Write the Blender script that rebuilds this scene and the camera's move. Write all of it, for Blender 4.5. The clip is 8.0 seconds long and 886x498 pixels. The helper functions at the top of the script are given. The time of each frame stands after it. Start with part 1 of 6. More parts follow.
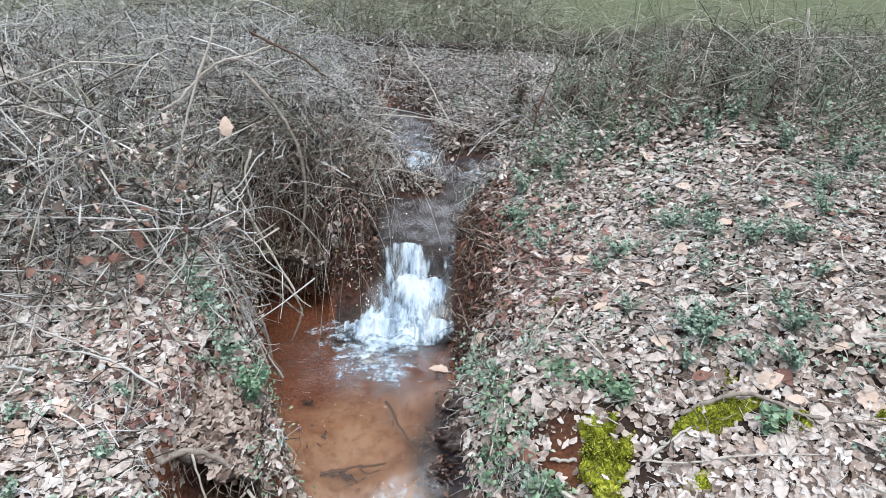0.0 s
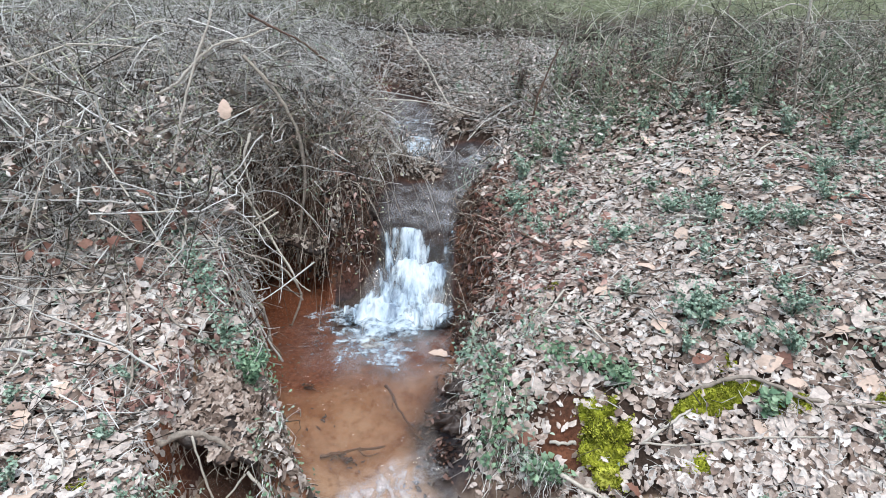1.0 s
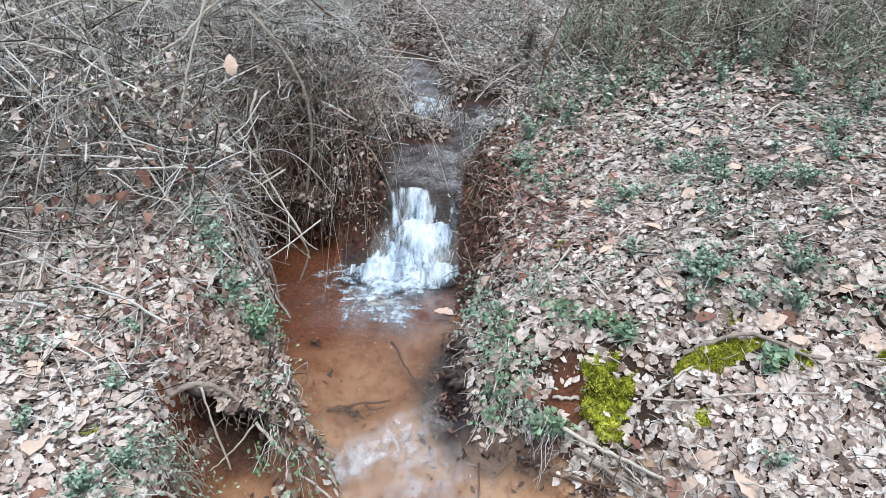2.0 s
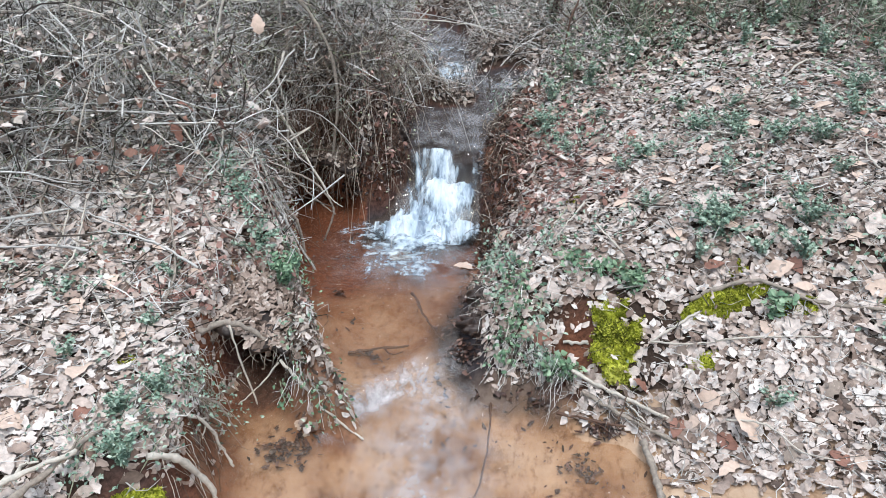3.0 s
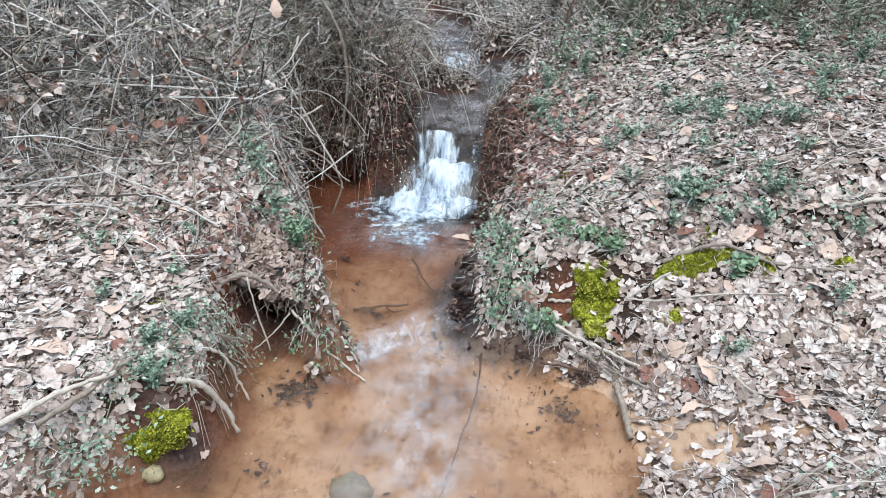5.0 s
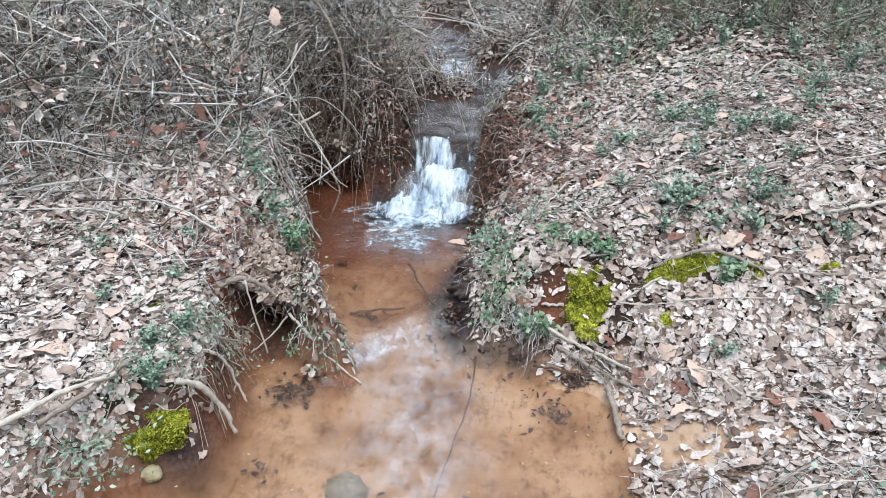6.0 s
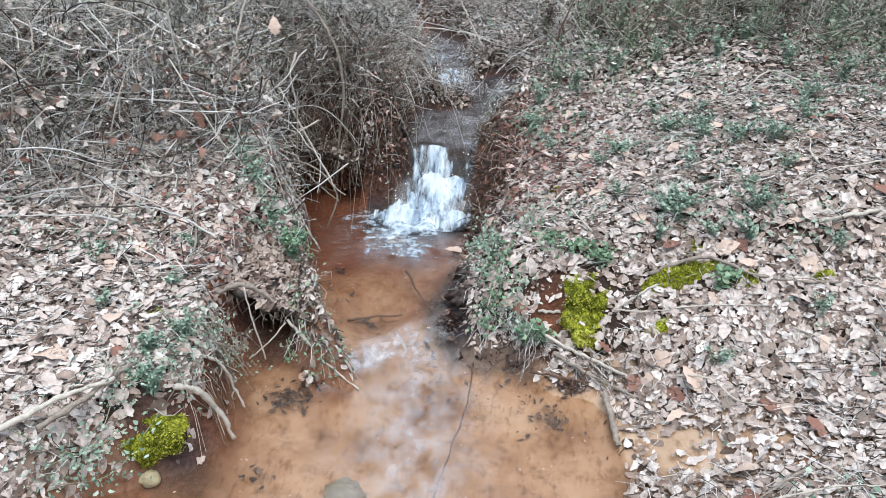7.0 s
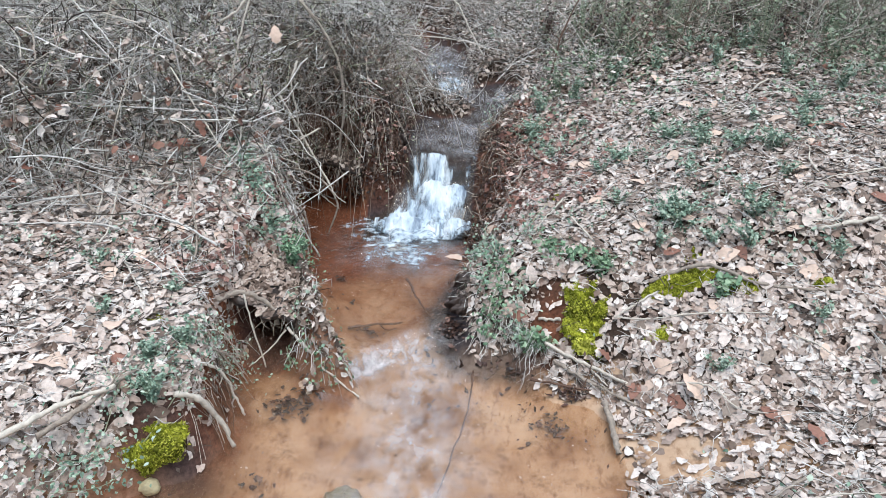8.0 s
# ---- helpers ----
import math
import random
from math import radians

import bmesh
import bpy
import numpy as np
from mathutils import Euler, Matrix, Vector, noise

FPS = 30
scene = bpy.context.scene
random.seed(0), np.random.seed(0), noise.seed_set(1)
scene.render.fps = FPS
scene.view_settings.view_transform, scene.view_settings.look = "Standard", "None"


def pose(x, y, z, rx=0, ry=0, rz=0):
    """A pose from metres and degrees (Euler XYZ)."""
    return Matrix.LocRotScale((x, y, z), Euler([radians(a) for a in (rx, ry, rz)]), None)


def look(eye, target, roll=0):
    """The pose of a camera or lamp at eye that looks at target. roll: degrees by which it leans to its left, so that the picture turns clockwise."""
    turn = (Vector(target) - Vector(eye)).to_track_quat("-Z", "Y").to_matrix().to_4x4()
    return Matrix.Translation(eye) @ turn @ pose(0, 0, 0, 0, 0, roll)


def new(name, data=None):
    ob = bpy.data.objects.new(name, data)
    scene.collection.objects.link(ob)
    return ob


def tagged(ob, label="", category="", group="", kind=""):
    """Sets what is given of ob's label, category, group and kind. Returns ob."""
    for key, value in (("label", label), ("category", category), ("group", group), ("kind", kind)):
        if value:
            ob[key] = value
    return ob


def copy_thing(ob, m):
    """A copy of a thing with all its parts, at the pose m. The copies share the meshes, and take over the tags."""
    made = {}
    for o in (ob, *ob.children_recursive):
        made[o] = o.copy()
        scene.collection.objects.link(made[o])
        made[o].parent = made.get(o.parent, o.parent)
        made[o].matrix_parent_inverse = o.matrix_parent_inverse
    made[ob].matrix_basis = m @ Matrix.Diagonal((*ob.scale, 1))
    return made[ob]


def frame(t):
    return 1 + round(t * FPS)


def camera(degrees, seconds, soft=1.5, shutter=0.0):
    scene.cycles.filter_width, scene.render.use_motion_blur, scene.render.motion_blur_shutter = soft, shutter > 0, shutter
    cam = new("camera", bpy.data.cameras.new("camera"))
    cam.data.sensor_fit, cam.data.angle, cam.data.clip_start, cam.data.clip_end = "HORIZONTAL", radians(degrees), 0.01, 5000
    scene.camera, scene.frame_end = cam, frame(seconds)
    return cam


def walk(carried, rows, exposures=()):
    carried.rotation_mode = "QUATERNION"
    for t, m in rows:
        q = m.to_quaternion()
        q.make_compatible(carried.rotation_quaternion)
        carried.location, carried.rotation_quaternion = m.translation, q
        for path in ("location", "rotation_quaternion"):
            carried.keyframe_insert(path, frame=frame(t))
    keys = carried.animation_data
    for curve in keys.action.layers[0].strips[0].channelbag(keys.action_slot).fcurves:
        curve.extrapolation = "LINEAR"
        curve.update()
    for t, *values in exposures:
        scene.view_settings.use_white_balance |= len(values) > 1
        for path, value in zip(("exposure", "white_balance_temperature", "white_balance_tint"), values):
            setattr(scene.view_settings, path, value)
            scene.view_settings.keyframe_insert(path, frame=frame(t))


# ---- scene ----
cam = camera(66.5, 8.0, soft=0.9)
PATH = [
    (0, (0.048, -0.142, 2.198), (-0.001, 1.712, 1.448), -0.1),
    (0.5, (0.046, -0.141, 2.189), (-0.001, 1.707, 1.427), -0.0),
    (1, (0.048, -0.141, 2.173), (0.0, 1.699, 1.391), -0.0),
    (1.5, (0.047, -0.144, 2.155), (0.0, 1.678, 1.33), 0.0),
    (2.8, (0.13, -0.283, 2.085), (-0.023, 1.484, 1.161), -0.6),
    (3, (0.153, -0.331, 2.069), (-0.016, 1.432, 1.14), -1.0),
    (3.5, (0.133, -0.488, 2.061), (-0.023, 1.271, 1.123), -0.3),
    (4, (0.153, -0.603, 2.066), (-0.007, 1.153, 1.123), -0.0),
    (4.5, (0.196, -0.656, 2.061), (0.012, 1.101, 1.122), -0.2),
    (6, (0.249, -0.743, 2.087), (0.068, 1.025, 1.169), 0.1),
    (6.5, (0.245, -0.762, 2.089), (0.071, 1.013, 1.184), 0.3),
    (7, (0.244, -0.77, 2.089), (0.073, 1.011, 1.195), 0.4),
    (7.5, (0.243, -0.774, 2.089), (0.072, 1.013, 1.206), 0.4),
    (8, (0.243, -0.775, 2.09), (0.071, 1.016, 1.217), 0.4),
]
walk(cam, [(t, look(eye, target, roll)) for t, eye, target, roll in PATH])

# ---- light: an overcast winter day ----
world = bpy.data.worlds.new("overcast_sky")
scene.world = world
world.use_nodes = True
wn = world.node_tree.nodes
wl = world.node_tree.links
sky = wn.new("ShaderNodeTexSky")
sky.sky_type = "NISHITA"
sky.sun_disc = False
sky.sun_elevation = radians(70)
sky.sun_rotation = radians(160)
sky.dust_density = 4.0
sky.air_density = 1.0
sky.ozone_density = 1.0
haze = wn.new("ShaderNodeMixRGB")
haze.inputs["Fac"].default_value = 0.65
haze.inputs["Color2"].default_value = (5.7, 6.7, 7.8, 1)
wl.new(sky.outputs["Color"], haze.inputs["Color1"])
# an overcast sky is three times as bright overhead as at the horizon
where = wn.new("ShaderNodeTexCoord")
apart = wn.new("ShaderNodeSeparateXYZ")
wl.new(where.outputs["Generated"], apart.inputs[0])
height = wn.new("ShaderNodeMapRange")
height.inputs["To Min"].default_value = 0.43
height.inputs["To Max"].default_value = 1.29
wl.new(apart.outputs["Z"], height.inputs["Value"])
dome = wn.new("ShaderNodeMixRGB")
dome.blend_type = "MULTIPLY"
dome.inputs["Fac"].default_value = 1.0
wl.new(haze.outputs["Color"], dome.inputs["Color1"])
wl.new(height.outputs["Result"], dome.inputs["Color2"])
wl.new(dome.outputs["Color"], wn["Background"].inputs["Color"])
wn["Background"].inputs["Strength"].default_value = 0.11
sun_data = bpy.data.lights.new("sun", "SUN")
sun_data.energy = 1.05
sun_data.angle = radians(20)
sun_data.color = (1.0, 0.98, 0.955)
sun = new("sun", sun_data)
sun.matrix_world = look((0, 0, 10), (-0.9, 2.4, 10 - 7.0))
scene.view_settings.exposure = 1.03

# ---- plan ----
RIGHT = [(1.0, -8), (0.95, 0.4), (0.77, 1.2), (0.81, 1.45), (0.80, 1.72), (0.72, 1.86), (0.50, 1.88), (0.40, 2.05), (0.31, 2.15), (0.17, 2.08),
         (0.06, 2.12), (0.01, 2.28), (-0.04, 2.6), (-0.02, 2.95), (0.04, 3.05), (0.02, 3.4), (0.02, 4.3), (0.05, 4.7), (0.13, 5.05), (0.48, 5.5), (0.46, 5.9),
         (0.12, 5.97), (-0.1, 5.88), (-0.18, 6.3), (-0.28, 7.3), (-1.2, 8.7)]
LEFT = [(-1.6, 8.6), (-1.2, 7.4), (-0.72, 6.6), (-0.6, 6.0), (-0.53, 5.62), (-0.06, 5.5), (-0.1, 5.25), (-0.5, 5.15), (-0.62, 4.9), (-0.52, 4.3), (-0.56, 4.05), (-0.66, 3.92), (-0.82, 3.93),
        (-0.98, 4.22), (-1.4, 4.32), (-1.42, 4.0), (-1.12, 3.33), (-1.0, 3.05), (-0.9, 2.78), (-0.73, 2.35), (-0.6, 2.06), (-0.50, 1.97), (-0.45, 1.83), (-0.66, 1.88), (-0.79, 2.08),
        (-0.90, 2.52), (-1.08, 2.54), (-1.13, 2.04), (-0.97, 1.64), (-0.93, 1.4), (-1.0, 1.23), (-1.27, 1.05), (-1.5, 0.3), (-1.5, -8)]


def ss(a, b, v):
    """Smooth step from 0 at a to 1 at b."""
    u = np.clip((np.asarray(v, float) - a) / (b - a), 0, 1)
    return u * u * (3 - 2 * u)


def hash2(i, j, seed):
    h = (i * 374761393 + j * 668265263 + seed * 974711) & 0xFFFFFFFF
    h = ((h ^ (h >> 13)) * 1274126177) & 0xFFFFFFFF
    return ((h ^ (h >> 16)) & 0xFFFF) / 65535.0


def value_noise(x, y, seed=0):
    """Smooth noise from -1 to 1, one bump to a unit."""
    x, y = np.asarray(x, float), np.asarray(y, float)
    i, j = np.floor(x).astype(np.int64), np.floor(y).astype(np.int64)
    u, v = x - i, y - j
    u, v = u * u * (3 - 2 * u), v * v * (3 - 2 * v)
    a, b = hash2(i, j, seed), hash2(i + 1, j, seed)
    c, d = hash2(i, j + 1, seed), hash2(i + 1, j + 1, seed)
    return 2 * ((a * (1 - u) + b * u) * (1 - v) + (c * (1 - u) + d * u) * v) - 1


def fbm(x, y, size, seed=0, octaves=3):
    total, amp = 0.0, 1.0
    for k in range(octaves):
        total = total + amp * value_noise(np.asarray(x) / size, np.asarray(y) / size, seed + k)
        size, amp = size * 0.5, amp * 0.5
    return total


def shore(x, y):
    """Distance to the water's edge: minus in the stream, plus on land."""
    x, y = np.asarray(x, float), np.asarray(y, float)
    ring = RIGHT + LEFT
    best = np.full(x.shape, 1e9)
    inside = np.zeros(x.shape, bool)
    for (ax, ay), (bx, by) in zip(ring, ring[1:] + ring[:1]):
        ex, ey = bx - ax, by - ay
        t = np.clip(((x - ax) * ex + (y - ay) * ey) / (ex * ex + ey * ey), 0, 1)
        best = np.minimum(best, (x - ax - t * ex) ** 2 + (y - ay - t * ey) ** 2)
        if ay != by:
            cross = ((ay > y) != (by > y)) & (x < (bx - ax) * (y - ay) / (by - ay) + ax)
            inside ^= cross
    return np.where(inside, -1, 1) * np.sqrt(best)


def ledge(x, y):
    """Distance up the pools, with the low ledge between them at 2.2."""
    return y - 0.85 * np.clip(x + 0.25, -0.3, 0.3) * ss(-0.8, -0.62, x) + 0.03 * fbm(x, y, 0.12, 15, 2)


def water_level(x, y):
    x, y = np.asarray(x, float), np.asarray(y, float)
    side = np.maximum(ss(-0.74, -0.58, x), ss(4.6, 5.2, y))
    step = ss(2.14, 2.27, ledge(x, y))
    y = y + 0.06 * x
    z = 0.19 * ss(4.10, 4.24, y) + 0.18 * ss(3.74, 4.12, y) + 0.05 * ss(4.4, 5.2, y) + 0.05 * ss(5.1, 5.6, y) + 0.12 * ss(5.62, 6.1, y) + 0.1 * ss(6.1, 9, y)
    return 0.07 * step + z * side


def bank_top(x, y):
    """Height of the land away from the stream."""
    x, y = np.asarray(x, float), np.asarray(y, float)
    r = 0.2 + 0.52 * ss(1.5, 2.7, y) + 0.1 * np.clip(y - 2.7, 0, 3) + 0.3 * np.clip(x - 1.2, -0.9, 0.7) + 0.05 * np.clip(x - 1.9, 0, 8)
    l = 0.36 + 0.05 * ss(0.5, 1.7, y) + 0.42 * ss(2.3, 3.3, y) + 0.14 * ss(3.3, 4.8, y) + 0.15 * np.clip(-1.4 - x, 0, 2.5)
    side = ss(-0.9, 0.1, x)
    z = l * (1 - side) + r * side
    z = z - 0.27 * np.exp(-(((x + 0.3) / 0.32) ** 2 + ((y - 5.4) / 0.3) ** 2))
    far = 1.0 + 0.03 * np.clip(y - 6, 0, 12) + 0.015 * np.clip(y - 18, 0, 40) + 0.05 * ss(13.2, 14.2, y)
    k = ss(4.5, 8.5, y)
    z = z * (1 - k) + far * k
    return z + 0.05 * fbm(x, y, 0.9, 5, 3)


def ground(x, y):
    x, y = np.asarray(x, float), np.asarray(y, float)
    d = shore(x, y) + 0.025 * fbm(x, y, 0.22, 11, 2) * (1 - ss(3.9, 4.3, y) * (1 - ss(4.3, 4.8, y)))
    w = water_level(x, np.clip(y, -50, 9))
    top = bank_top(x, y)
    side = ss(-0.6, -0.2, x)
    wide = (0.08 + 0.16 * ss(2.3, 2.8, y) + 0.20 * ss(1.55, 1.25, y)) * (1 - side) + (0.42 - 0.22 * ss(3.1, 3.6, y) + 0.15 * ss(1.9, 1.5, y)) * side
    wide = wide + 0.15 * ss(4.6, 6, y)
    k = np.clip(d / wide, 0, 1)
    k = np.where(side < 0.5, 1 - (1 - k) ** 2.2, k * k * (3 - 2 * k) * 0.5 + (1 - (1 - k) ** 2) * 0.5)
    rough = 0.012 * fbm(x, y, 0.12, 21, 3) * ss(0.0, 0.15, d)
    land = w + np.maximum(top - w, 0.03) * k + rough
    deep = (0.05 + 0.05 * ss(0.0, 0.35, -d)) * (1 - 0.2 * ss(3.7, 4.3, y)) * (1 - 0.25 * ss(2.04, 2.16, ledge(x, y)) * (1 - ss(2.25, 2.4, ledge(x, y))))
    bed = w - deep * ss(-0.02, 0.10, -d) + 0.012 * fbm(x, y, 0.25, 31, 3)
    return np.where(d > 0, land, np.minimum(bed, w - 0.012 * ss(-0.01, 0.05, -d)))


# ---- end of plan ----

# ---- materials ----


def material(name, rough=0.8, spec=0.3):
    m = bpy.data.materials.new(name)
    m.use_nodes = True
    n, l = m.node_tree.nodes, m.node_tree.links
    b = n["Principled BSDF"]
    b.inputs["Roughness"].default_value = rough
    b.inputs["Specular IOR Level"].default_value = spec
    return m, n, l, b


def ramp(n, l, source, stops, constant=False):
    r = n.new("ShaderNodeValToRGB")
    r.color_ramp.interpolation = "CONSTANT" if constant else "LINEAR"
    e = r.color_ramp.elements
    while len(e) < len(stops):
        e.new(0.5)
    for k, (p, c) in enumerate(stops):
        e[k].position, e[k].color = p, (*c, 1)
    l.new(source, r.inputs["Fac"])
    return r.outputs["Color"]


def grain(n, l, scale, detail=4.0, rough=0.6, stretch=None):
    t = n.new("ShaderNodeTexNoise")
    t.inputs["Scale"].default_value, t.inputs["Detail"].default_value, t.inputs["Roughness"].default_value = scale, detail, rough
    c = n.new("ShaderNodeTexCoord")
    out = c.outputs["Object"]
    if stretch:
        g = n.new("ShaderNodeMapping")
        g.inputs["Scale"].default_value = stretch
        l.new(out, g.inputs["Vector"])
        out = g.outputs["Vector"]
    l.new(out, t.inputs["Vector"])
    return t.outputs["Fac"]


def blend(n, l, fac, a, b, mode="MIX"):
    x = n.new("ShaderNodeMixRGB")
    x.blend_type = mode
    for key, v in (("Fac", fac), ("Color1", a), ("Color2", b)):
        if isinstance(v, (int, float)):
            x.inputs[key].default_value = v
        elif isinstance(v, tuple):
            x.inputs[key].default_value = (*v, 1)
        else:
            l.new(v, x.inputs[key])
    return x.outputs["Color"]


def relief(n, l, b, height, strength, distance):
    u = n.new("ShaderNodeBump")
    u.inputs["Strength"].default_value, u.inputs["Distance"].default_value = strength, distance
    l.new(height, u.inputs["Height"])
    l.new(u.outputs["Normal"], b.inputs["Normal"])


def island(n):
    return n.new("ShaderNodeNewGeometry").outputs["Random Per Island"]


def varied(name, stops, rough=0.8, spec=0.25, mottle=0.35, scale=60, stretch=None, bump=0.3):
    """Pieces that each take a colour of their own, mottled and finely rough."""
    m, n, l, b = material(name, rough, spec)
    c = ramp(n, l, island(n), stops)
    g = grain(n, l, scale, 5, 0.65, stretch)
    dark = ramp(n, l, g, [(0.3, (1 - mottle,) * 3), (0.7, (1 + 0 * mottle,) * 3)])
    l.new(blend(n, l, 1.0, c, dark, "MULTIPLY"), b.inputs["Base Color"])
    relief(n, l, b, g, bump, 0.004)
    return m


def ground_material():
    m, n, l, b = material("soil_clay_and_grass", 0.9, 0.15)
    big, fine = grain(n, l, 3.0, 5), grain(n, l, 45, 6, 0.7)
    humus = ramp(n, l, fine, [(0.3, (0.014, 0.010, 0.008)), (0.7, (0.07, 0.047, 0.036))])
    clay = ramp(n, l, big, [(0.25, (0.16, 0.080, 0.042)), (0.40, (0.31, 0.19, 0.112)), (0.55, (0.45, 0.32, 0.222)), (0.8, (0.57, 0.455, 0.35))])
    clay = blend(n, l, 1.0, clay, ramp(n, l, grain(n, l, 8, 6, 0.7), [(0.34, (0.58, 0.52, 0.46)), (0.46, (0.94, 0.92, 0.90)), (0.6, (1, 1, 1))]), "MULTIPLY")
    clay = blend(n, l, 1.0, clay, ramp(n, l, grain(n, l, 26, 5, 0.7, (1.0, 0.45, 1.0)), [(0.33, (0.62, 0.55, 0.50)), (0.48, (1, 1, 1))]), "MULTIPLY")
    grass = ramp(n, l, big, [(0.3, (0.085, 0.075, 0.048)), (0.5, (0.10, 0.115, 0.06)), (0.7, (0.16, 0.175, 0.105))])
    a = n.new("ShaderNodeAttribute")
    a.attribute_name = "clay"
    mask = ramp(n, l, blend(n, l, 0.3, a.outputs["Fac"], big, "OVERLAY"), [(0.35, (0, 0, 0)), (0.65, (1, 1, 1))])
    cells = n.new("ShaderNodeTexVoronoi")
    cells.inputs["Scale"].default_value = 15
    spot = n.new("ShaderNodeTexCoord")
    l.new(spot.outputs["Object"], cells.inputs["Vector"])
    mulch = ramp(n, l, cells.outputs["Color"], [(0.1, (0.12, 0.085, 0.068)), (0.45, (0.38, 0.30, 0.25)), (0.9, (0.62, 0.54, 0.485))])
    mulch = blend(n, l, 1.0, mulch, ramp(n, l, fine, [(0.3, (0.5, 0.5, 0.5)), (0.6, (1, 1, 1))]), "MULTIPLY")
    a = n.new("ShaderNodeAttribute")
    a.attribute_name = "mulch"
    humus = blend(n, l, a.outputs["Fac"], humus, mulch)
    c = blend(n, l, mask, humus, clay)
    a = n.new("ShaderNodeAttribute")
    a.attribute_name = "red"
    clay2 = ramp(n, l, fine, [(0.3, (0.055, 0.021, 0.012)), (0.7, (0.25, 0.098, 0.054))])
    c = blend(n, l, a.outputs["Fac"], c, clay2)
    # Dark silt of the bed; the hollow's shade is painted with it too.
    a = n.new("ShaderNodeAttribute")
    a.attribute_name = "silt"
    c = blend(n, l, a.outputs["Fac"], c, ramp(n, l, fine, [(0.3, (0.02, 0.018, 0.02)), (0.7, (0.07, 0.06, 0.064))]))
    a = n.new("ShaderNodeAttribute")
    a.attribute_name = "lawn"
    c = blend(n, l, a.outputs["Fac"], c, grass)
    l.new(c, b.inputs["Base Color"])
    relief(n, l, b, fine, 0.5, 0.008)
    return m


def water_material():
    """Shallow water: clear with a clay tint, glossy by Fresnel, with ripples."""
    m, n, l, b = material("stream_water", 0.04)
    n.remove(b)
    out = n["Material Output"]
    clear, gloss, silt = n.new("ShaderNodeBsdfTransparent"), n.new("ShaderNodeBsdfGlossy"), n.new("ShaderNodeBsdfDiffuse")
    clear.inputs["Color"].default_value = (0.93, 0.86, 0.78, 1)
    silt.inputs["Color"].default_value = (0.62, 0.49, 0.39, 1)
    gloss.inputs["Roughness"].default_value = 0.06
    murk = n.new("ShaderNodeMixShader")
    cloudy, thick = n.new("ShaderNodeAttribute"), n.new("ShaderNodeMath")
    cloudy.attribute_name = "murk"
    thick.operation = "MULTIPLY"
    l.new(cloudy.outputs["Fac"], thick.inputs[0])
    l.new(ramp(n, l, grain(n, l, 2.5, 3), [(0.35, (0.02,) * 3), (0.7, (0.10,) * 3)]), thick.inputs[1])
    l.new(thick.outputs[0], murk.inputs["Fac"])
    l.new(clear.outputs[0], murk.inputs[1])
    l.new(silt.outputs[0], murk.inputs[2])
    # Pale diffuse mix: aerated water, and sky sheen painted into the surface colour.
    air_sheen, cloud, lot = n.new("ShaderNodeBsdfDiffuse"), n.new("ShaderNodeMixShader"), n.new("ShaderNodeMath")
    air_sheen.inputs["Color"].default_value = (0.57, 0.58, 0.62, 1)
    air_sheen_attr = n.new("ShaderNodeAttribute")
    air_sheen_attr.attribute_name = "air_sheen"
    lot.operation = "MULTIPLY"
    l.new(air_sheen_attr.outputs["Fac"], lot.inputs[0])
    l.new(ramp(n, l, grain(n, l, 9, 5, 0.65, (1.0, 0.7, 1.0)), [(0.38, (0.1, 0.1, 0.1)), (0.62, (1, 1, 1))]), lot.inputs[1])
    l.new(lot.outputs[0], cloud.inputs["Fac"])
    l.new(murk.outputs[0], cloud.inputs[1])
    l.new(air_sheen.outputs[0], cloud.inputs[2])
    f = n.new("ShaderNodeFresnel")
    f.inputs["IOR"].default_value = 1.33
    u = n.new("ShaderNodeBump")
    u.inputs["Strength"].default_value, u.inputs["Distance"].default_value = 1.0, 0.02
    flow, wave = n.new("ShaderNodeAttribute"), n.new("ShaderNodeMath")
    flow.attribute_name = "flow"
    wave.operation = "MULTIPLY"
    l.new(grain(n, l, 19, 4, 0.6, (0.8, 1.0, 1.0)), wave.inputs[0])
    l.new(flow.outputs["Fac"], wave.inputs[1])
    l.new(wave.outputs[0], u.inputs["Height"])
    for node in (f, gloss):
        l.new(u.outputs["Normal"], node.inputs["Normal"])
    mix = n.new("ShaderNodeMixShader")
    l.new(f.outputs[0], mix.inputs["Fac"])
    l.new(cloud.outputs[0], mix.inputs[1])
    l.new(gloss.outputs[0], mix.inputs[2])
    l.new(mix.outputs[0], out.inputs["Surface"])
    return m


def foam_material(name, low, high, stretch, scale, film=0.0):
    """White water: aerated streaks with gaps between them, thicker where the flow is churned."""
    m, n, l, b = material(name, 0.35, 0.5)
    g = grain(n, l, scale, 5, 0.65, stretch)
    l.new(ramp(n, l, grain(n, l, scale * 0.5, 4, 0.65, stretch), [(0.36, (0.16, 0.22, 0.30)), (0.48, (0.42, 0.53, 0.63)), (0.62, (0.61, 0.70, 0.77))]), b.inputs["Base Color"])
    a = n.new("ShaderNodeAttribute")
    a.attribute_name = "churn"
    t = n.new("ShaderNodeMath")
    t.operation = "ADD"
    l.new(g, t.inputs[0])
    l.new(a.outputs["Fac"], t.inputs[1])
    l.new(ramp(n, l, t.outputs[0], [(low - 0.2, (0, 0, 0)), (low, (film,) * 3), (high, (1, 1, 1))]), b.inputs["Alpha"])
    relief(n, l, b, g, 0.8, 0.03)
    return m


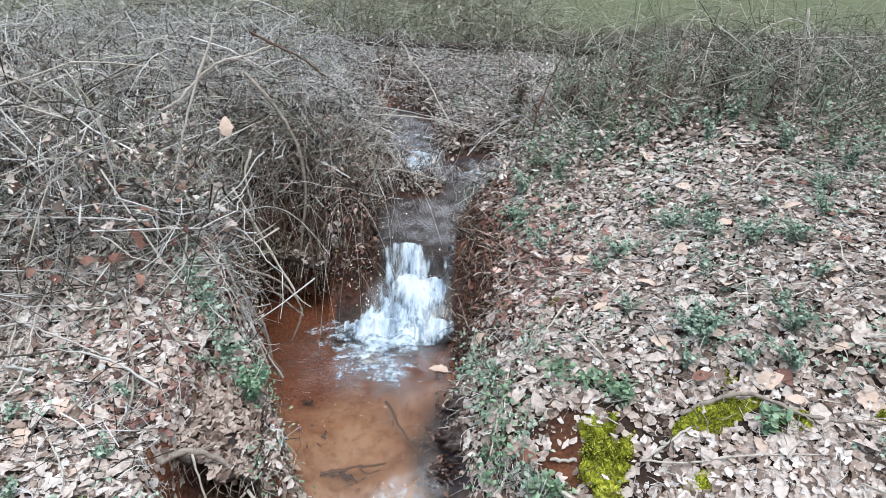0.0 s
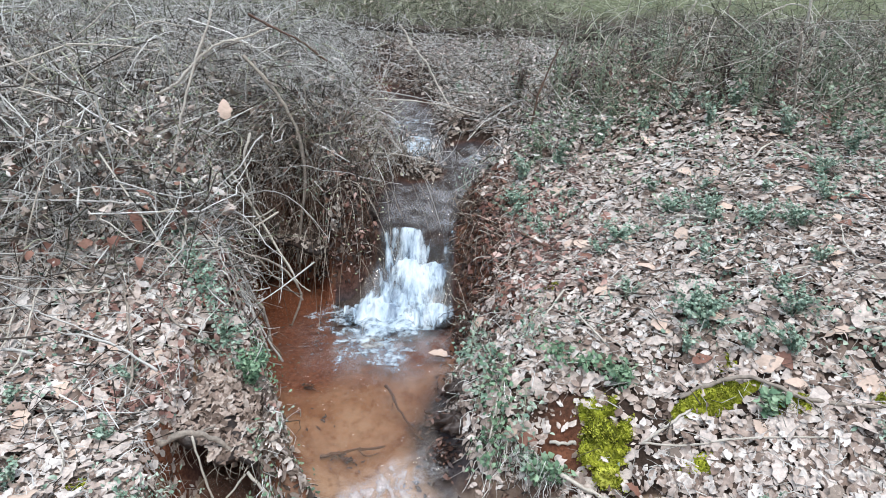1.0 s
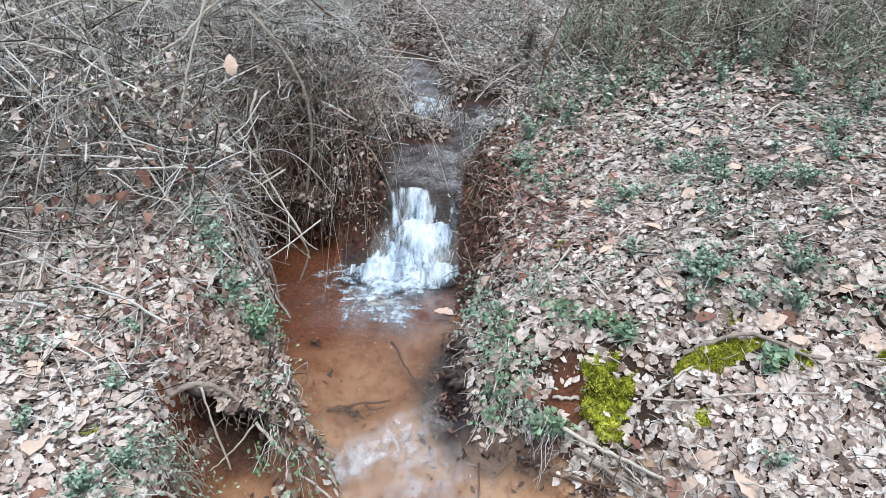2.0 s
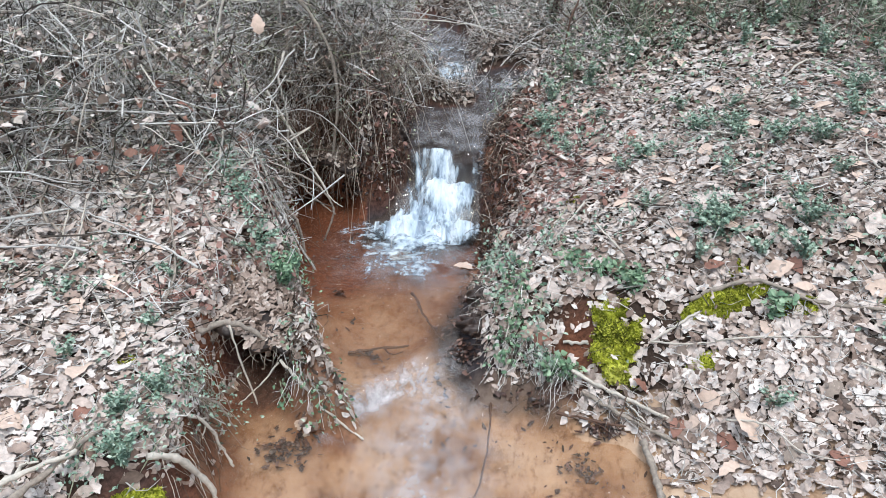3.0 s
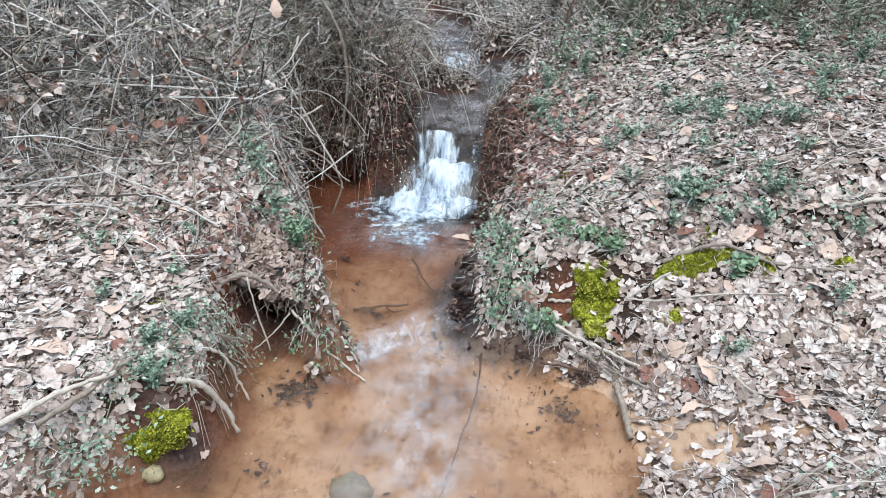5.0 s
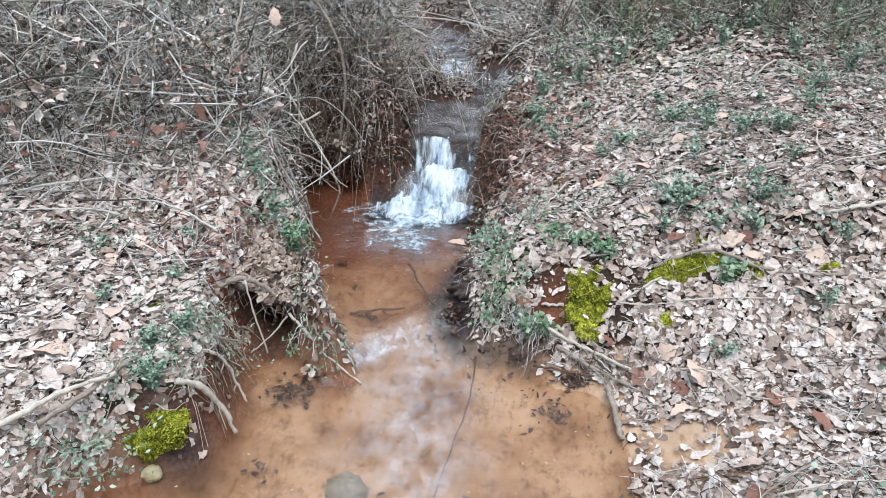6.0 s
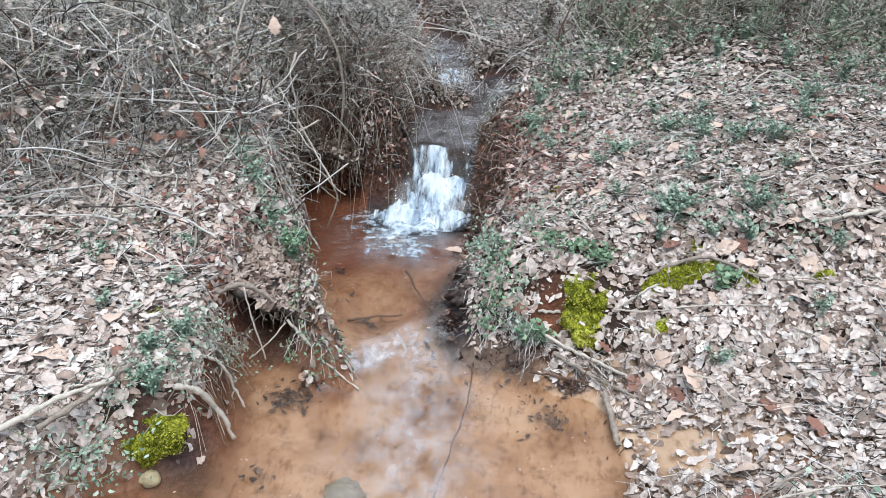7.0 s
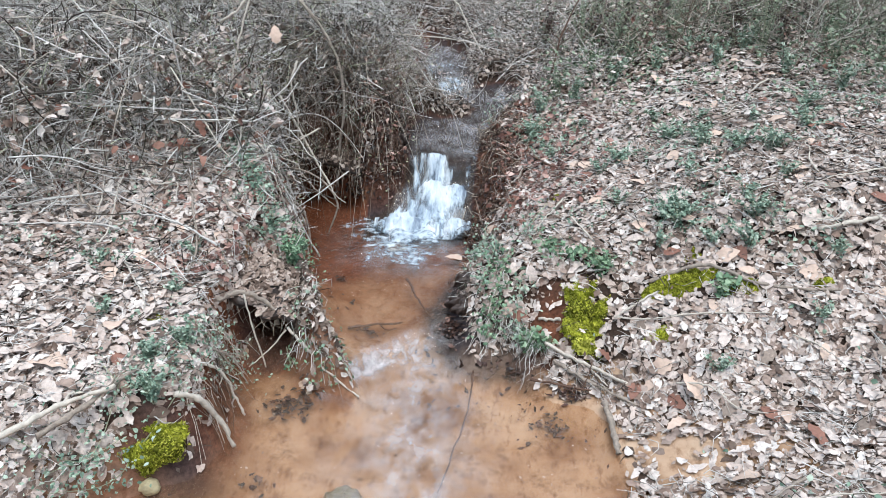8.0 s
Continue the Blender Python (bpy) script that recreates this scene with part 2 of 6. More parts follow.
SOIL = ground_material()
WATER = water_material()
FALL = foam_material("falling_white_water", 0.46, 0.80, (1.0, 0.30, 0.30), 24, 0.10)
FOAM = foam_material("foam", 0.50, 0.85, None, 20)
LITTER = varied("dead_leaves", [(0.0, (0.10, 0.066, 0.05)), (0.12, (0.30, 0.21, 0.165)), (0.28, (0.50, 0.40, 0.345)), (0.5, (0.64, 0.545, 0.49)), (0.78, (0.73, 0.65, 0.60)),
                                (1.0, (0.83, 0.785, 0.745))], 0.5, 0.5, 0.5, 40)
MOULD = varied("matted_brown_leaves", [(0.0, (0.11, 0.075, 0.058)), (0.35, (0.33, 0.25, 0.205)), (0.7, (0.50, 0.41, 0.355)), (1.0, (0.66, 0.585, 0.525))], 0.7, 0.3, 0.5, 45)
RUSSET = varied("russet_leaves", [(0.0, (0.08, 0.035, 0.028)), (0.5, (0.24, 0.11, 0.08)), (1.0, (0.42, 0.25, 0.19))], 0.65, 0.35, 0.35, 70)
REDDISH = varied("reddish_leaves", [(0.0, (0.06, 0.032, 0.027)), (0.4, (0.23, 0.115, 0.092)), (0.8, (0.46, 0.28, 0.235)), (1.0, (0.64, 0.47, 0.415))], 0.6, 0.35, 0.4, 70)
DULL = varied("dull_grey_leaves", [(0.0, (0.05, 0.037, 0.03)), (0.35, (0.17, 0.13, 0.105)), (0.7, (0.36, 0.30, 0.255)), (1.0, (0.62, 0.57, 0.51))], 0.75, 0.25, 0.35, 60)
WET = varied("wet_leaves", [(0.0, (0.018, 0.013, 0.011)), (0.6, (0.065, 0.036, 0.029)), (0.9, (0.14, 0.075, 0.058)), (1.0, (0.30, 0.19, 0.15))], 0.3, 0.5, 0.3, 70)
TWIG = varied("dry_twigs", [(0.0, (0.03, 0.024, 0.02)), (0.3, (0.10, 0.085, 0.072)), (0.42, (0.36, 0.35, 0.325)), (0.7, (0.66, 0.655, 0.63)), (1.0, (0.84, 0.845, 0.83))], 0.8, 0.2, 0.3, 90)
BRAMBLE = varied("brown_dead_stems", [(0.0, (0.05, 0.035, 0.026)), (0.35, (0.22, 0.165, 0.125)), (0.7, (0.46, 0.40, 0.335)), (1.0, (0.70, 0.66, 0.59))], 0.8, 0.2, 0.4, 90)
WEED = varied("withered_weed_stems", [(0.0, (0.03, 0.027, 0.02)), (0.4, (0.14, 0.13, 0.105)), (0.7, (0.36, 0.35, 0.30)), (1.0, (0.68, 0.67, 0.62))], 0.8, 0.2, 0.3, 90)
VINE = varied("green_grey_vines", [(0.0, (0.07, 0.075, 0.055)), (0.5, (0.31, 0.33, 0.23)), (1.0, (0.60, 0.62, 0.48))], 0.75, 0.2, 0.3, 90)
BARK = varied("weathered_bark", [(0.0, (0.26, 0.22, 0.18)), (1.0, (0.42, 0.37, 0.32))], 0.85, 0.2, 0.5, 50, (1, 1, 1), 0.8)
LOGBARK = varied("rotting_dark_bark", [(0.0, (0.05, 0.042, 0.035)), (1.0, (0.13, 0.11, 0.09))], 0.9, 0.2, 0.5, 30, None, 0.9)
PALE = varied("bare_pale_wood", [(0.0, (0.46, 0.42, 0.36)), (1.0, (0.66, 0.62, 0.55))], 0.75, 0.25, 0.35, 60, None, 0.5)
DARKWOOD = varied("dark_wet_root", [(0.0, (0.05, 0.03, 0.022)), (1.0, (0.16, 0.09, 0.06))], 0.6, 0.35, 0.3, 60)
GREEN = varied("green_leaves", [(0.0, (0.05, 0.105, 0.06)), (0.5, (0.14, 0.26, 0.15)), (1.0, (0.30, 0.43, 0.28))], 0.5, 0.4, 0.25, 80)
BLUEGREEN = varied("blue_green_leaves", [(0.0, (0.07, 0.135, 0.095)), (0.5, (0.23, 0.35, 0.26)), (1.0, (0.46, 0.56, 0.46))], 0.5, 0.4, 0.25, 80)
PALEGREEN = varied("pale_green_leaves", [(0.0, (0.20, 0.25, 0.12)), (0.5, (0.46, 0.52, 0.31)), (1.0, (0.74, 0.78, 0.58))], 0.5, 0.4, 0.2, 80)
OLIVE = varied("dusty_green_leaves", [(0.0, (0.04, 0.065, 0.04)), (0.5, (0.15, 0.22, 0.14)), (1.0, (0.38, 0.46, 0.34))], 0.6, 0.3, 0.3, 80)
MOSS = varied("bright_moss", [(0.0, (0.10, 0.115, 0.015)), (0.3, (0.28, 0.32, 0.03)), (0.65, (0.52, 0.56, 0.06)), (1.0, (0.74, 0.75, 0.16))], 0.9, 0.1, 0.75, 22)

# ---- mesh helpers ----
RNG = np.random.default_rng(7)


def raw_mesh(name, verts, faces, mat, smooth=False):
    """A mesh from an array of points and an array of triangles or quads."""
    verts, faces = np.asarray(verts, np.float32).reshape(-1, 3), np.asarray(faces, np.int32)
    me = bpy.data.meshes.new(name)
    k = faces.shape[1]
    me.vertices.add(len(verts))
    me.vertices.foreach_set("co", verts.ravel())
    me.loops.add(faces.size)
    me.loops.foreach_set("vertex_index", faces.ravel())
    me.polygons.add(len(faces))
    me.polygons.foreach_set("loop_start", np.arange(0, faces.size, k, dtype=np.int32))
    me.polygons.foreach_set("loop_total", np.full(len(faces), k, np.int32))
    if smooth:
        me.polygons.foreach_set("use_smooth", np.ones(len(faces), bool))
    me.materials.append(mat)
    me.update(calc_edges=True)
    return me


def put(name, verts, faces, mat, parent=None, label="", category="", group="", kind="", smooth=False):
    ob = new(name, raw_mesh(name, verts, faces, mat, smooth))
    if parent:
        ob.parent = parent
    return tagged(ob, label, category, group, kind)


def grid_faces(nu, nv):
    i = np.arange(nu * nv).reshape(nu, nv)
    return np.stack([i[:-1, :-1], i[1:, :-1], i[1:, 1:], i[:-1, 1:]], -1).reshape(-1, 4)


def tubes(lines, radii, sides=4):
    """Round rods along many polylines at once: lines (n, m, 3), radii (n, m)."""
    lines, radii = np.asarray(lines, float), np.asarray(radii, float)
    n, m, _ = lines.shape
    t = np.gradient(lines, axis=1)
    t /= np.linalg.norm(t, axis=2, keepdims=True) + 1e-9
    ref = np.broadcast_to(RNG.normal(size=(n, 1, 3)), t.shape)
    a = np.cross(t, ref)
    a /= np.linalg.norm(a, axis=2, keepdims=True) + 1e-9
    b = np.cross(t, a)
    ang = np.arange(sides) * 2 * np.pi / sides
    ring = a[:, :, None] * np.cos(ang)[None, None, :, None] + b[:, :, None] * np.sin(ang)[None, None, :, None]
    v = lines[:, :, None] + ring * radii[:, :, None, None]
    idx = np.arange(n * m * sides).reshape(n, m, sides)
    nxt = np.roll(idx, -1, axis=2)
    f = np.stack([idx[:, :-1], nxt[:, :-1], nxt[:, 1:], idx[:, 1:]], -1).reshape(-1, 4)
    return v.reshape(-1, 3), f


def joined(*pairs):
    vs, fs, k = [], [], 0
    for v, f in pairs:
        vs.append(np.asarray(v).reshape(-1, 3))
        fs.append(np.asarray(f) + k)
        k += len(vs[-1])
    return np.concatenate(vs), np.concatenate(fs)


def strip_leaf(stations):
    """A leaf blade of unit length from (place along the midrib, half width) pairs."""
    st = np.array(stations, float)
    rows = np.stack([np.stack([-st[:, 1], st[:, 0] - 0.5, 0 * st[:, 0]], -1), np.stack([0 * st[:, 0], st[:, 0] - 0.5, 0 * st[:, 0]], -1),
                     np.stack([st[:, 1], st[:, 0] - 0.5, 0 * st[:, 0]], -1)], 1)
    return rows.reshape(-1, 3), grid_faces(len(st), 3)


OAK = strip_leaf([(0, 0.02), (0.2, 0.17), (0.34, 0.15), (0.5, 0.27), (0.64, 0.19), (0.78, 0.23), (0.9, 0.11), (1.0, 0.02)])
MAPLE = strip_leaf([(0, 0.03), (0.14, 0.26), (0.28, 0.24), (0.42, 0.36), (0.58, 0.26), (0.76, 0.21), (0.9, 0.10), (1.0, 0.01)])
OVAL = strip_leaf([(0, 0.02), (0.2, 0.17), (0.5, 0.24), (0.8, 0.14), (1.0, 0.01)])
SMALL = strip_leaf([(0, 0.03), (0.3, 0.30), (0.7, 0.27), (1.0, 0.02)])
CRUMB = strip_leaf([(0, 0.02), (0.45, 0.25), (1.0, 0.01)])
BROAD = strip_leaf([(0, 0.03), (0.18, 0.30), (0.43, 0.45), (0.66, 0.24), (1.0, 0.01)])


def slope(x, y, e=0.03):
    gx, gy = (ground(x + e, y) - ground(x - e, y)) / (2 * e), (ground(x, y + e) - ground(x, y - e)) / (2 * e)
    nrm = np.stack([-gx, -gy, np.ones_like(gx)], -1)
    return nrm / np.linalg.norm(nrm, axis=1, keepdims=True)


def blades(shape, pos, up, size, tilt=0.35, curl=0.6, width=1.0):
    """Many leaves of one shape: each turned, tilted, curled and cupped at random."""
    tv, tf = shape
    n = len(pos)
    up = up + RNG.normal(size=(n, 3)) * tilt
    up /= np.linalg.norm(up, axis=1, keepdims=True)
    d = RNG.normal(size=(n, 3))
    a = np.cross(d, up)
    a /= np.linalg.norm(a, axis=1, keepdims=True) + 1e-9
    b = np.cross(up, a)
    v = np.broadcast_to(tv, (n, *tv.shape)).copy()
    v[:, :, 0] *= width * RNG.uniform(0.75, 1.15, (n, 1))
    c1, c2, c3 = [RNG.normal(size=(n, 1)) * curl * s for s in (1.0, 1.0, 0.8)]
    v[:, :, 2] = c1 * v[:, :, 0] ** 2 * 1.5 + c2 * v[:, :, 1] ** 2 + c3 * v[:, :, 0] * v[:, :, 1]
    v[:, :, 2] += RNG.normal(size=v.shape[:2]) * 0.03 * curl + np.abs(v[:, :, 0]) * RNG.normal(size=(n, 1)) * 0.4 * curl
    v[:, :, 0] = v[:, :, 0] * (1 + 0.20 * RNG.normal(size=v.shape[:2])) + RNG.normal(size=(n, 1)) * 0.2 * (v[:, :, 1] ** 2 - 0.1)
    v *= np.asarray(size).reshape(-1, 1, 1)
    w = v[:, :, :1] * a[:, None] + v[:, :, 1:2] * b[:, None] + v[:, :, 2:] * up[:, None] + pos[:, None]
    f = (tf[None] + (np.arange(n) * len(tv))[:, None, None]).reshape(-1, tf.shape[1])
    return w.reshape(-1, 3), f


def scattered(n, x0, x1, y0, y1, keep):
    """n random places of a stretch of land, thinned by keep(x, y) from 0 to 1."""
    x, y = RNG.uniform(x0, x1, n), RNG.uniform(y0, y1, n)
    ok = RNG.uniform(size=n) < keep(x, y)
    return x[ok], y[ok]


# ---- the land ----


def spread(a, b, step, low, high, grow=1.16):
    mid = list(np.arange(a, b + step / 2, step))
    s, out = step, []
    v = mid[0]
    while v > low:
        s *= grow
        v -= s
        out.append(v)
    s, v, up = step, mid[-1], []
    while v < high:
        s *= grow
        v += s
        up.append(v)
    return np.array(out[::-1] + mid + up)


gx = spread(-2.6, 2.6, 0.025, -400, 400)
gy = spread(0.6, 6.2, 0.025, -400, 600)
GX, GY = np.meshgrid(gx, gy, indexing="ij")
GZ = ground(GX.ravel(), GY.ravel())
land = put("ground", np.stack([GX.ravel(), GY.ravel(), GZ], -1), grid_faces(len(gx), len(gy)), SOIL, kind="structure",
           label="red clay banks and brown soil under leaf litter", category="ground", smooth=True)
edge = shore(GX.ravel(), GY.ravel())
clay = land.data.attributes.new("clay", "FLOAT", "POINT")
near = (1 - 0.9 * ss(4.2, 4.5, GY.ravel())) * (1 - ss(0.02, 0.16, edge + 0.15 * fbm(GX.ravel(), GY.ravel(), 0.5, 41)))
beach = 1.2 * np.exp(-(((GX.ravel() - 1.12) / 0.5) ** 2 + ((GY.ravel() - 1.3) / 0.45) ** 2))
near = near * (1 - ss(3.8, 4.0, GY.ravel()) * (GX.ravel() < -0.45) * (edge > 0))
clay.data.foreach_set("value", np.clip(near + beach, 0, 1).astype(np.float32))
lawn = land.data.attributes.new("lawn", "FLOAT", "POINT")
lawn.data.foreach_set("value", ss(12.8, 13.6, GY.ravel() + 0.5 * fbm(GX.ravel(), GY.ravel(), 2.0, 43)).astype(np.float32))

mulch = land.data.attributes.new("mulch", "FLOAT", "POINT")
away = np.maximum(ss(2.5, 2.9, np.abs(GX.ravel())), ss(0.7, 0.3, GY.ravel())) * ss(8.0, 4.6, GY.ravel())
mulch.data.foreach_set("value", away.astype(np.float32))
red = land.data.attributes.new("red", "FLOAT", "POINT")
# Dark red clay, which also paints in the shade of the cut banks.
deep_red = np.where(edge < 0, ss(2.7, 3.5, GY.ravel()), 1.0) * (1 - 0.7 * ss(3.8, 4.0, GY.ravel()) * (GX.ravel() < -0.45)) * ss(2.5, 3.6, GY.ravel()) * (1 - ss(0.1, 0.35, edge)) * (1 - ss(4.3, 4.6, GY.ravel()))
# Dark red also paints shade in the hollow and the upper pool's left side.
red.data.foreach_set("value", np.clip(0.8 * deep_red + 0.45 * ss(2.2, 2.5, GY.ravel()) * (edge < 0.02) + 0.55 * (edge < 0.02) * ss(-0.55, -0.85, GX.ravel()) * ss(2.6, 3.1, GY.ravel()) + 0.9 * np.exp(-((GX.ravel() - 0.50) / 0.12) ** 2 - ((GY.ravel() - 2.24) / 0.14) ** 2) + 0.9 * ss(0.34, 0.18, np.hypot(GX.ravel() + 1.0, GY.ravel() - 2.26)) + 0.7 * ss(0.14, 0.04, np.abs(edge - 0.02)) * (GX.ravel() < -0.45) * (GY.ravel() < 2.4), 0, 1).astype(np.float32))
silt = land.data.attributes.new("silt", "FLOAT", "POINT")
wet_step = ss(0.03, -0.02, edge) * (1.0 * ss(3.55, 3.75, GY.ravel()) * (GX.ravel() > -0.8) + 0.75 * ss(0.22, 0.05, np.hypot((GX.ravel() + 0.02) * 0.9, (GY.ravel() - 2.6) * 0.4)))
mud_and_shade = 0.75 * ss(0.13, 0.04, np.abs(edge - 0.03)) * ss(-0.15, -0.05, GX.ravel()) * ss(0.52, 0.40, GX.ravel()) * ss(1.9, 2.05, GY.ravel()) * ss(3.1, 2.6, GY.ravel())
# The 0.6 term paints the hollow's shade onto the bed beneath the lip.
mud_and_shade = mud_and_shade + 0.6 * ss(0.26, 0.14, np.hypot(GX.ravel() + 0.97, GY.ravel() - 2.26)) + 0.75 * np.exp(-((GX.ravel() + 1.02) / 0.17) ** 2 - ((GY.ravel() - 1.22) / 0.13) ** 2) + 0.8 * np.exp(-((GX.ravel() + 0.03) / 0.13) ** 2 - ((GY.ravel() - 2.5) / 0.22) ** 2)
silt.data.foreach_set("value", np.clip(wet_step + mud_and_shade, 0, 1).astype(np.float32))

# ---- the stream ----


def stream():
    x, y = np.arange(-1.75, 1.3, 0.025), np.concatenate([np.arange(-8, 0.5, 0.3), np.arange(0.5, 2.0, 0.025), np.arange(2.0, 4.4, 0.0125), np.arange(4.4, 9, 0.025)])
    X, Y = np.meshgrid(x, y, indexing="ij")
    X, Y = X.ravel(), Y.ravel()
    d = shore(X, Y)
    rip = np.exp(-((ledge(X, Y) - 2.2) / 0.08) ** 2)
    run = ss(3.5, 4.2, Y) * (1 - ss(4.3, 5.2, Y)) + ss(5.4, 5.7, Y) * (1 - ss(6.1, 6.6, Y)) + 1.1 * rip
    z = water_level(X, Y) + (0.002 + 0.02 * run) * fbm(X, Y * 0.6, 0.10, 51, 3) + 0.012 * ss(4.25, 4.5, Y) * fbm(X, Y * 0.7, 0.09, 57, 2) + 0.012 * np.exp(-((Y - 3.4) / 0.35) ** 2) * fbm(X, Y, 0.12, 55)
    z = z + 0.009 * rip * np.sin(75 * ledge(X, Y) + 3 * fbm(X, Y, 0.15, 59, 2)) * (X > -0.7)
    f = grid_faces(len(x), len(y))
    below = ss(3.75, 3.45, Y) * ss(2.75, 3.15, Y) * ss(-1.0, -0.8, X)
    z = z + 0.006 * below * np.sin(88 * (Y + 0.12 * (X + 0.35) ** 2) + 4 * fbm(X, Y, 0.22, 58, 2)) * (0.6 + 0.5 * fbm(X, Y, 0.12, 60, 2))
    f = f[(d[f] < 0.05).all(axis=1)]
    used = np.unique(f)
    back = np.full(len(X), -1)
    back[used] = np.arange(len(used))
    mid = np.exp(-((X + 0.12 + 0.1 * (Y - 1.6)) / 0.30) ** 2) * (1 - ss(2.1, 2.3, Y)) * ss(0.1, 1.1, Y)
    flow = 0.34 + 0.75 * mid + 0.9 * rip + 0.5 * np.exp(-((Y - 3.3) / 0.4) ** 2) + 1.6 * ss(4.2, 4.4, Y)
    z = z + 0.005 * mid * fbm(X, Y * 0.8, 0.09, 53, 2)
    ob = put("stream_water", np.stack([X, Y, z], -1)[used], back[f], WATER, kind="structure", label="shallow clay-tinted stream with rippled surface", category="water", smooth=True)
    # Painted sky sheen on mid pool, ledge and upper runs; aeration by the fall.
    air_sheen = 0.36 * mid + 0.35 * np.exp(-((Y - 3.35) / 0.35) ** 2 - ((X + 0.35) / 0.4) ** 2) + 0.25 * ss(3.7, 3.8, Y) * (1 - ss(3.9, 4.15, Y)) * (X > -0.6) + 0.30 * ss(4.25, 4.45, Y) * (1 - 0.5 * ss(5.0, 5.4, Y)) + 0.20 * ss(5.4, 5.7, Y) + 0.70 * np.exp(-((ledge(X, Y) - 2.20) / 0.085) ** 2) * (X > -0.62) * (0.75 + 0.25 * np.sin(75 * ledge(X, Y) + 5 * fbm(X, Y, 0.15, 59, 2)))
    ob.data.attributes.new("air_sheen", "FLOAT", "POINT").data.foreach_set("value", air_sheen[used].astype(np.float32))
    murk = (1 - 0.6 * ss(2.2, 2.7, Y)) * (1 - ss(3.9, 4.3, Y))
    ob.data.attributes.new("murk", "FLOAT", "POINT").data.foreach_set("value", murk[used].astype(np.float32))
    ob.data.attributes.new("flow", "FLOAT", "POINT").data.foreach_set("value", flow[used].astype(np.float32))


stream()


def churned(ob, values):
    a = ob.data.attributes.new("churn", "FLOAT", "POINT")
    a.data.foreach_set("value", np.asarray(values, np.float32))


def unit_grid(nu, nv):
    u, v = np.meshgrid(np.linspace(0, 1, nu), np.linspace(0, 1, nv), indexing="ij")
    return u.ravel(), v.ravel(), grid_faces(nu, nv)


def foam_patch(parent, cx, cy, rx, ry, height, strength, seed, name="foam"):
    u, v, f = unit_grid(60, 60)
    a, b = 2 * u - 1, 2 * v - 1
    x, y = cx + rx * a, cy + ry * b
    fade = np.clip(1 - np.hypot(a, b) ** 1.5 + 0.35 * fbm(x, y, 0.16, seed, 3), -0.3, 1)
    z = water_level(x, y) + 0.004 + height * np.clip(fade, 0, 1) * (0.6 + 0.5 * fbm(x, y, 0.10, seed + 5, 4))
    ob = put(name, np.stack([x, y, z], -1), f, FOAM, parent, "churned white foam and painted pool sheen", smooth=True)
    churned(ob, strength * fade - 0.25)
    return ob


def white_water():
    fall = tagged(new("waterfall"), "small white waterfall tumbling over a clay step", "waterfall")
    for lift, seed in ((0.006, 61), (0.02, 71), (0.04, 81)):
        u, v, f = unit_grid(90, 110)
        y = 4.34 - 0.80 * v + 0.03 * np.sin(u * 5 + 1)
        left, rgt = -0.49 - 0.22 * v ** 1.6 + 0.03 * value_noise(v * 6, seed), 0.01 + 0.03 * value_noise(v * 7, seed + 3)
        x = left + (rgt - left) * u
        side = np.sin(np.pi * np.clip(u, 0.01, 0.99)) ** 0.16
        west = np.exp(-((u - 0.30 - 0.06 * np.sin(v * 3.1)) / (0.27 + 0.14 * v)) ** 4)
        east = np.exp(-((u - 0.84 + 0.04 * v) / 0.17) ** 2) * ss(0.06, 0.50, v)
        foot = ss(0.58, 0.82, v)
        rope = fbm(x + 0.12 * v * np.sin(u * 6 + seed), y * 0.4, 0.08, seed + 2, 4)
        z = water_level(x, y) + 0.006 + lift * side * (0.3 + v) * (0.4 + 0.8 * west + 0.6 * east) * ss(1.0, 0.8, v) + 0.04 * rope * ss(0.05, 0.25, v) * ss(1.0, 0.85, v) + 0.03 * np.abs(fbm(x, y, 0.09, seed + 4, 3)) * foot * ss(1.0, 0.85, v)
        ob = put("water_sheet", np.stack([x, y, z], -1), f, FALL, fall, smooth=True)
        gap = value_noise(x / 0.13, y / 0.17, seed + 29)
        churned(ob, -0.42 + 0.14 * ss(0.15, 0.3, v) + 0.30 * foot + (0.40 * west + 0.38 * east) * ss(0.06, 0.17, v) + 0.36 * gap - 0.6 * (1 - side) + 0.34 * rope + 0.14 * value_noise(x / 0.05, y / 0.09, seed + 9) - 0.5 * ss(0.86, 1.0, v))
    foam_patch(fall, -0.37, 3.60, 0.44, 0.30, 0.04, 0.60, 91)
    foam_patch(fall, -0.40, 3.38, 0.48, 0.40, 0.010, 0.46, 191)
    foam_patch(fall, -0.74, 3.66, 0.26, 0.22, 0.010, 0.40, 291)
    upper = tagged(new("waterfall"), "little foaming spill between two runs of the stream", "waterfall")
    foam_patch(upper, -0.38, 5.93, 0.26, 0.30, 0.02, 0.55, 391)
    foam_patch(upper, 0.18, 5.72, 0.30, 0.18, 0.01, 0.30, 491)
    foam_patch(upper, -0.5, 6.6, 0.34, 0.6, 0.006, 0.30, 993)
    riffle = tagged(new("riffle"), "pale riffle where the pool spills over a low ledge", "riffle")
    foam_patch(riffle, -0.07, 2.39, 0.12, 0.10, 0.005, 0.20, 591)
    foam_patch(riffle, -0.25, 2.22, 0.16, 0.08, 0.005, 0.20, 691)
    foam_patch(riffle, -0.49, 2.00, 0.12, 0.10, 0.006, 0.28, 791)
    # Faint white film painting the sky's reflection down the lower pool's middle.
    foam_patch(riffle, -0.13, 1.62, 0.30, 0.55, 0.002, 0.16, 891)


white_water()

# ---- leaf litter ----


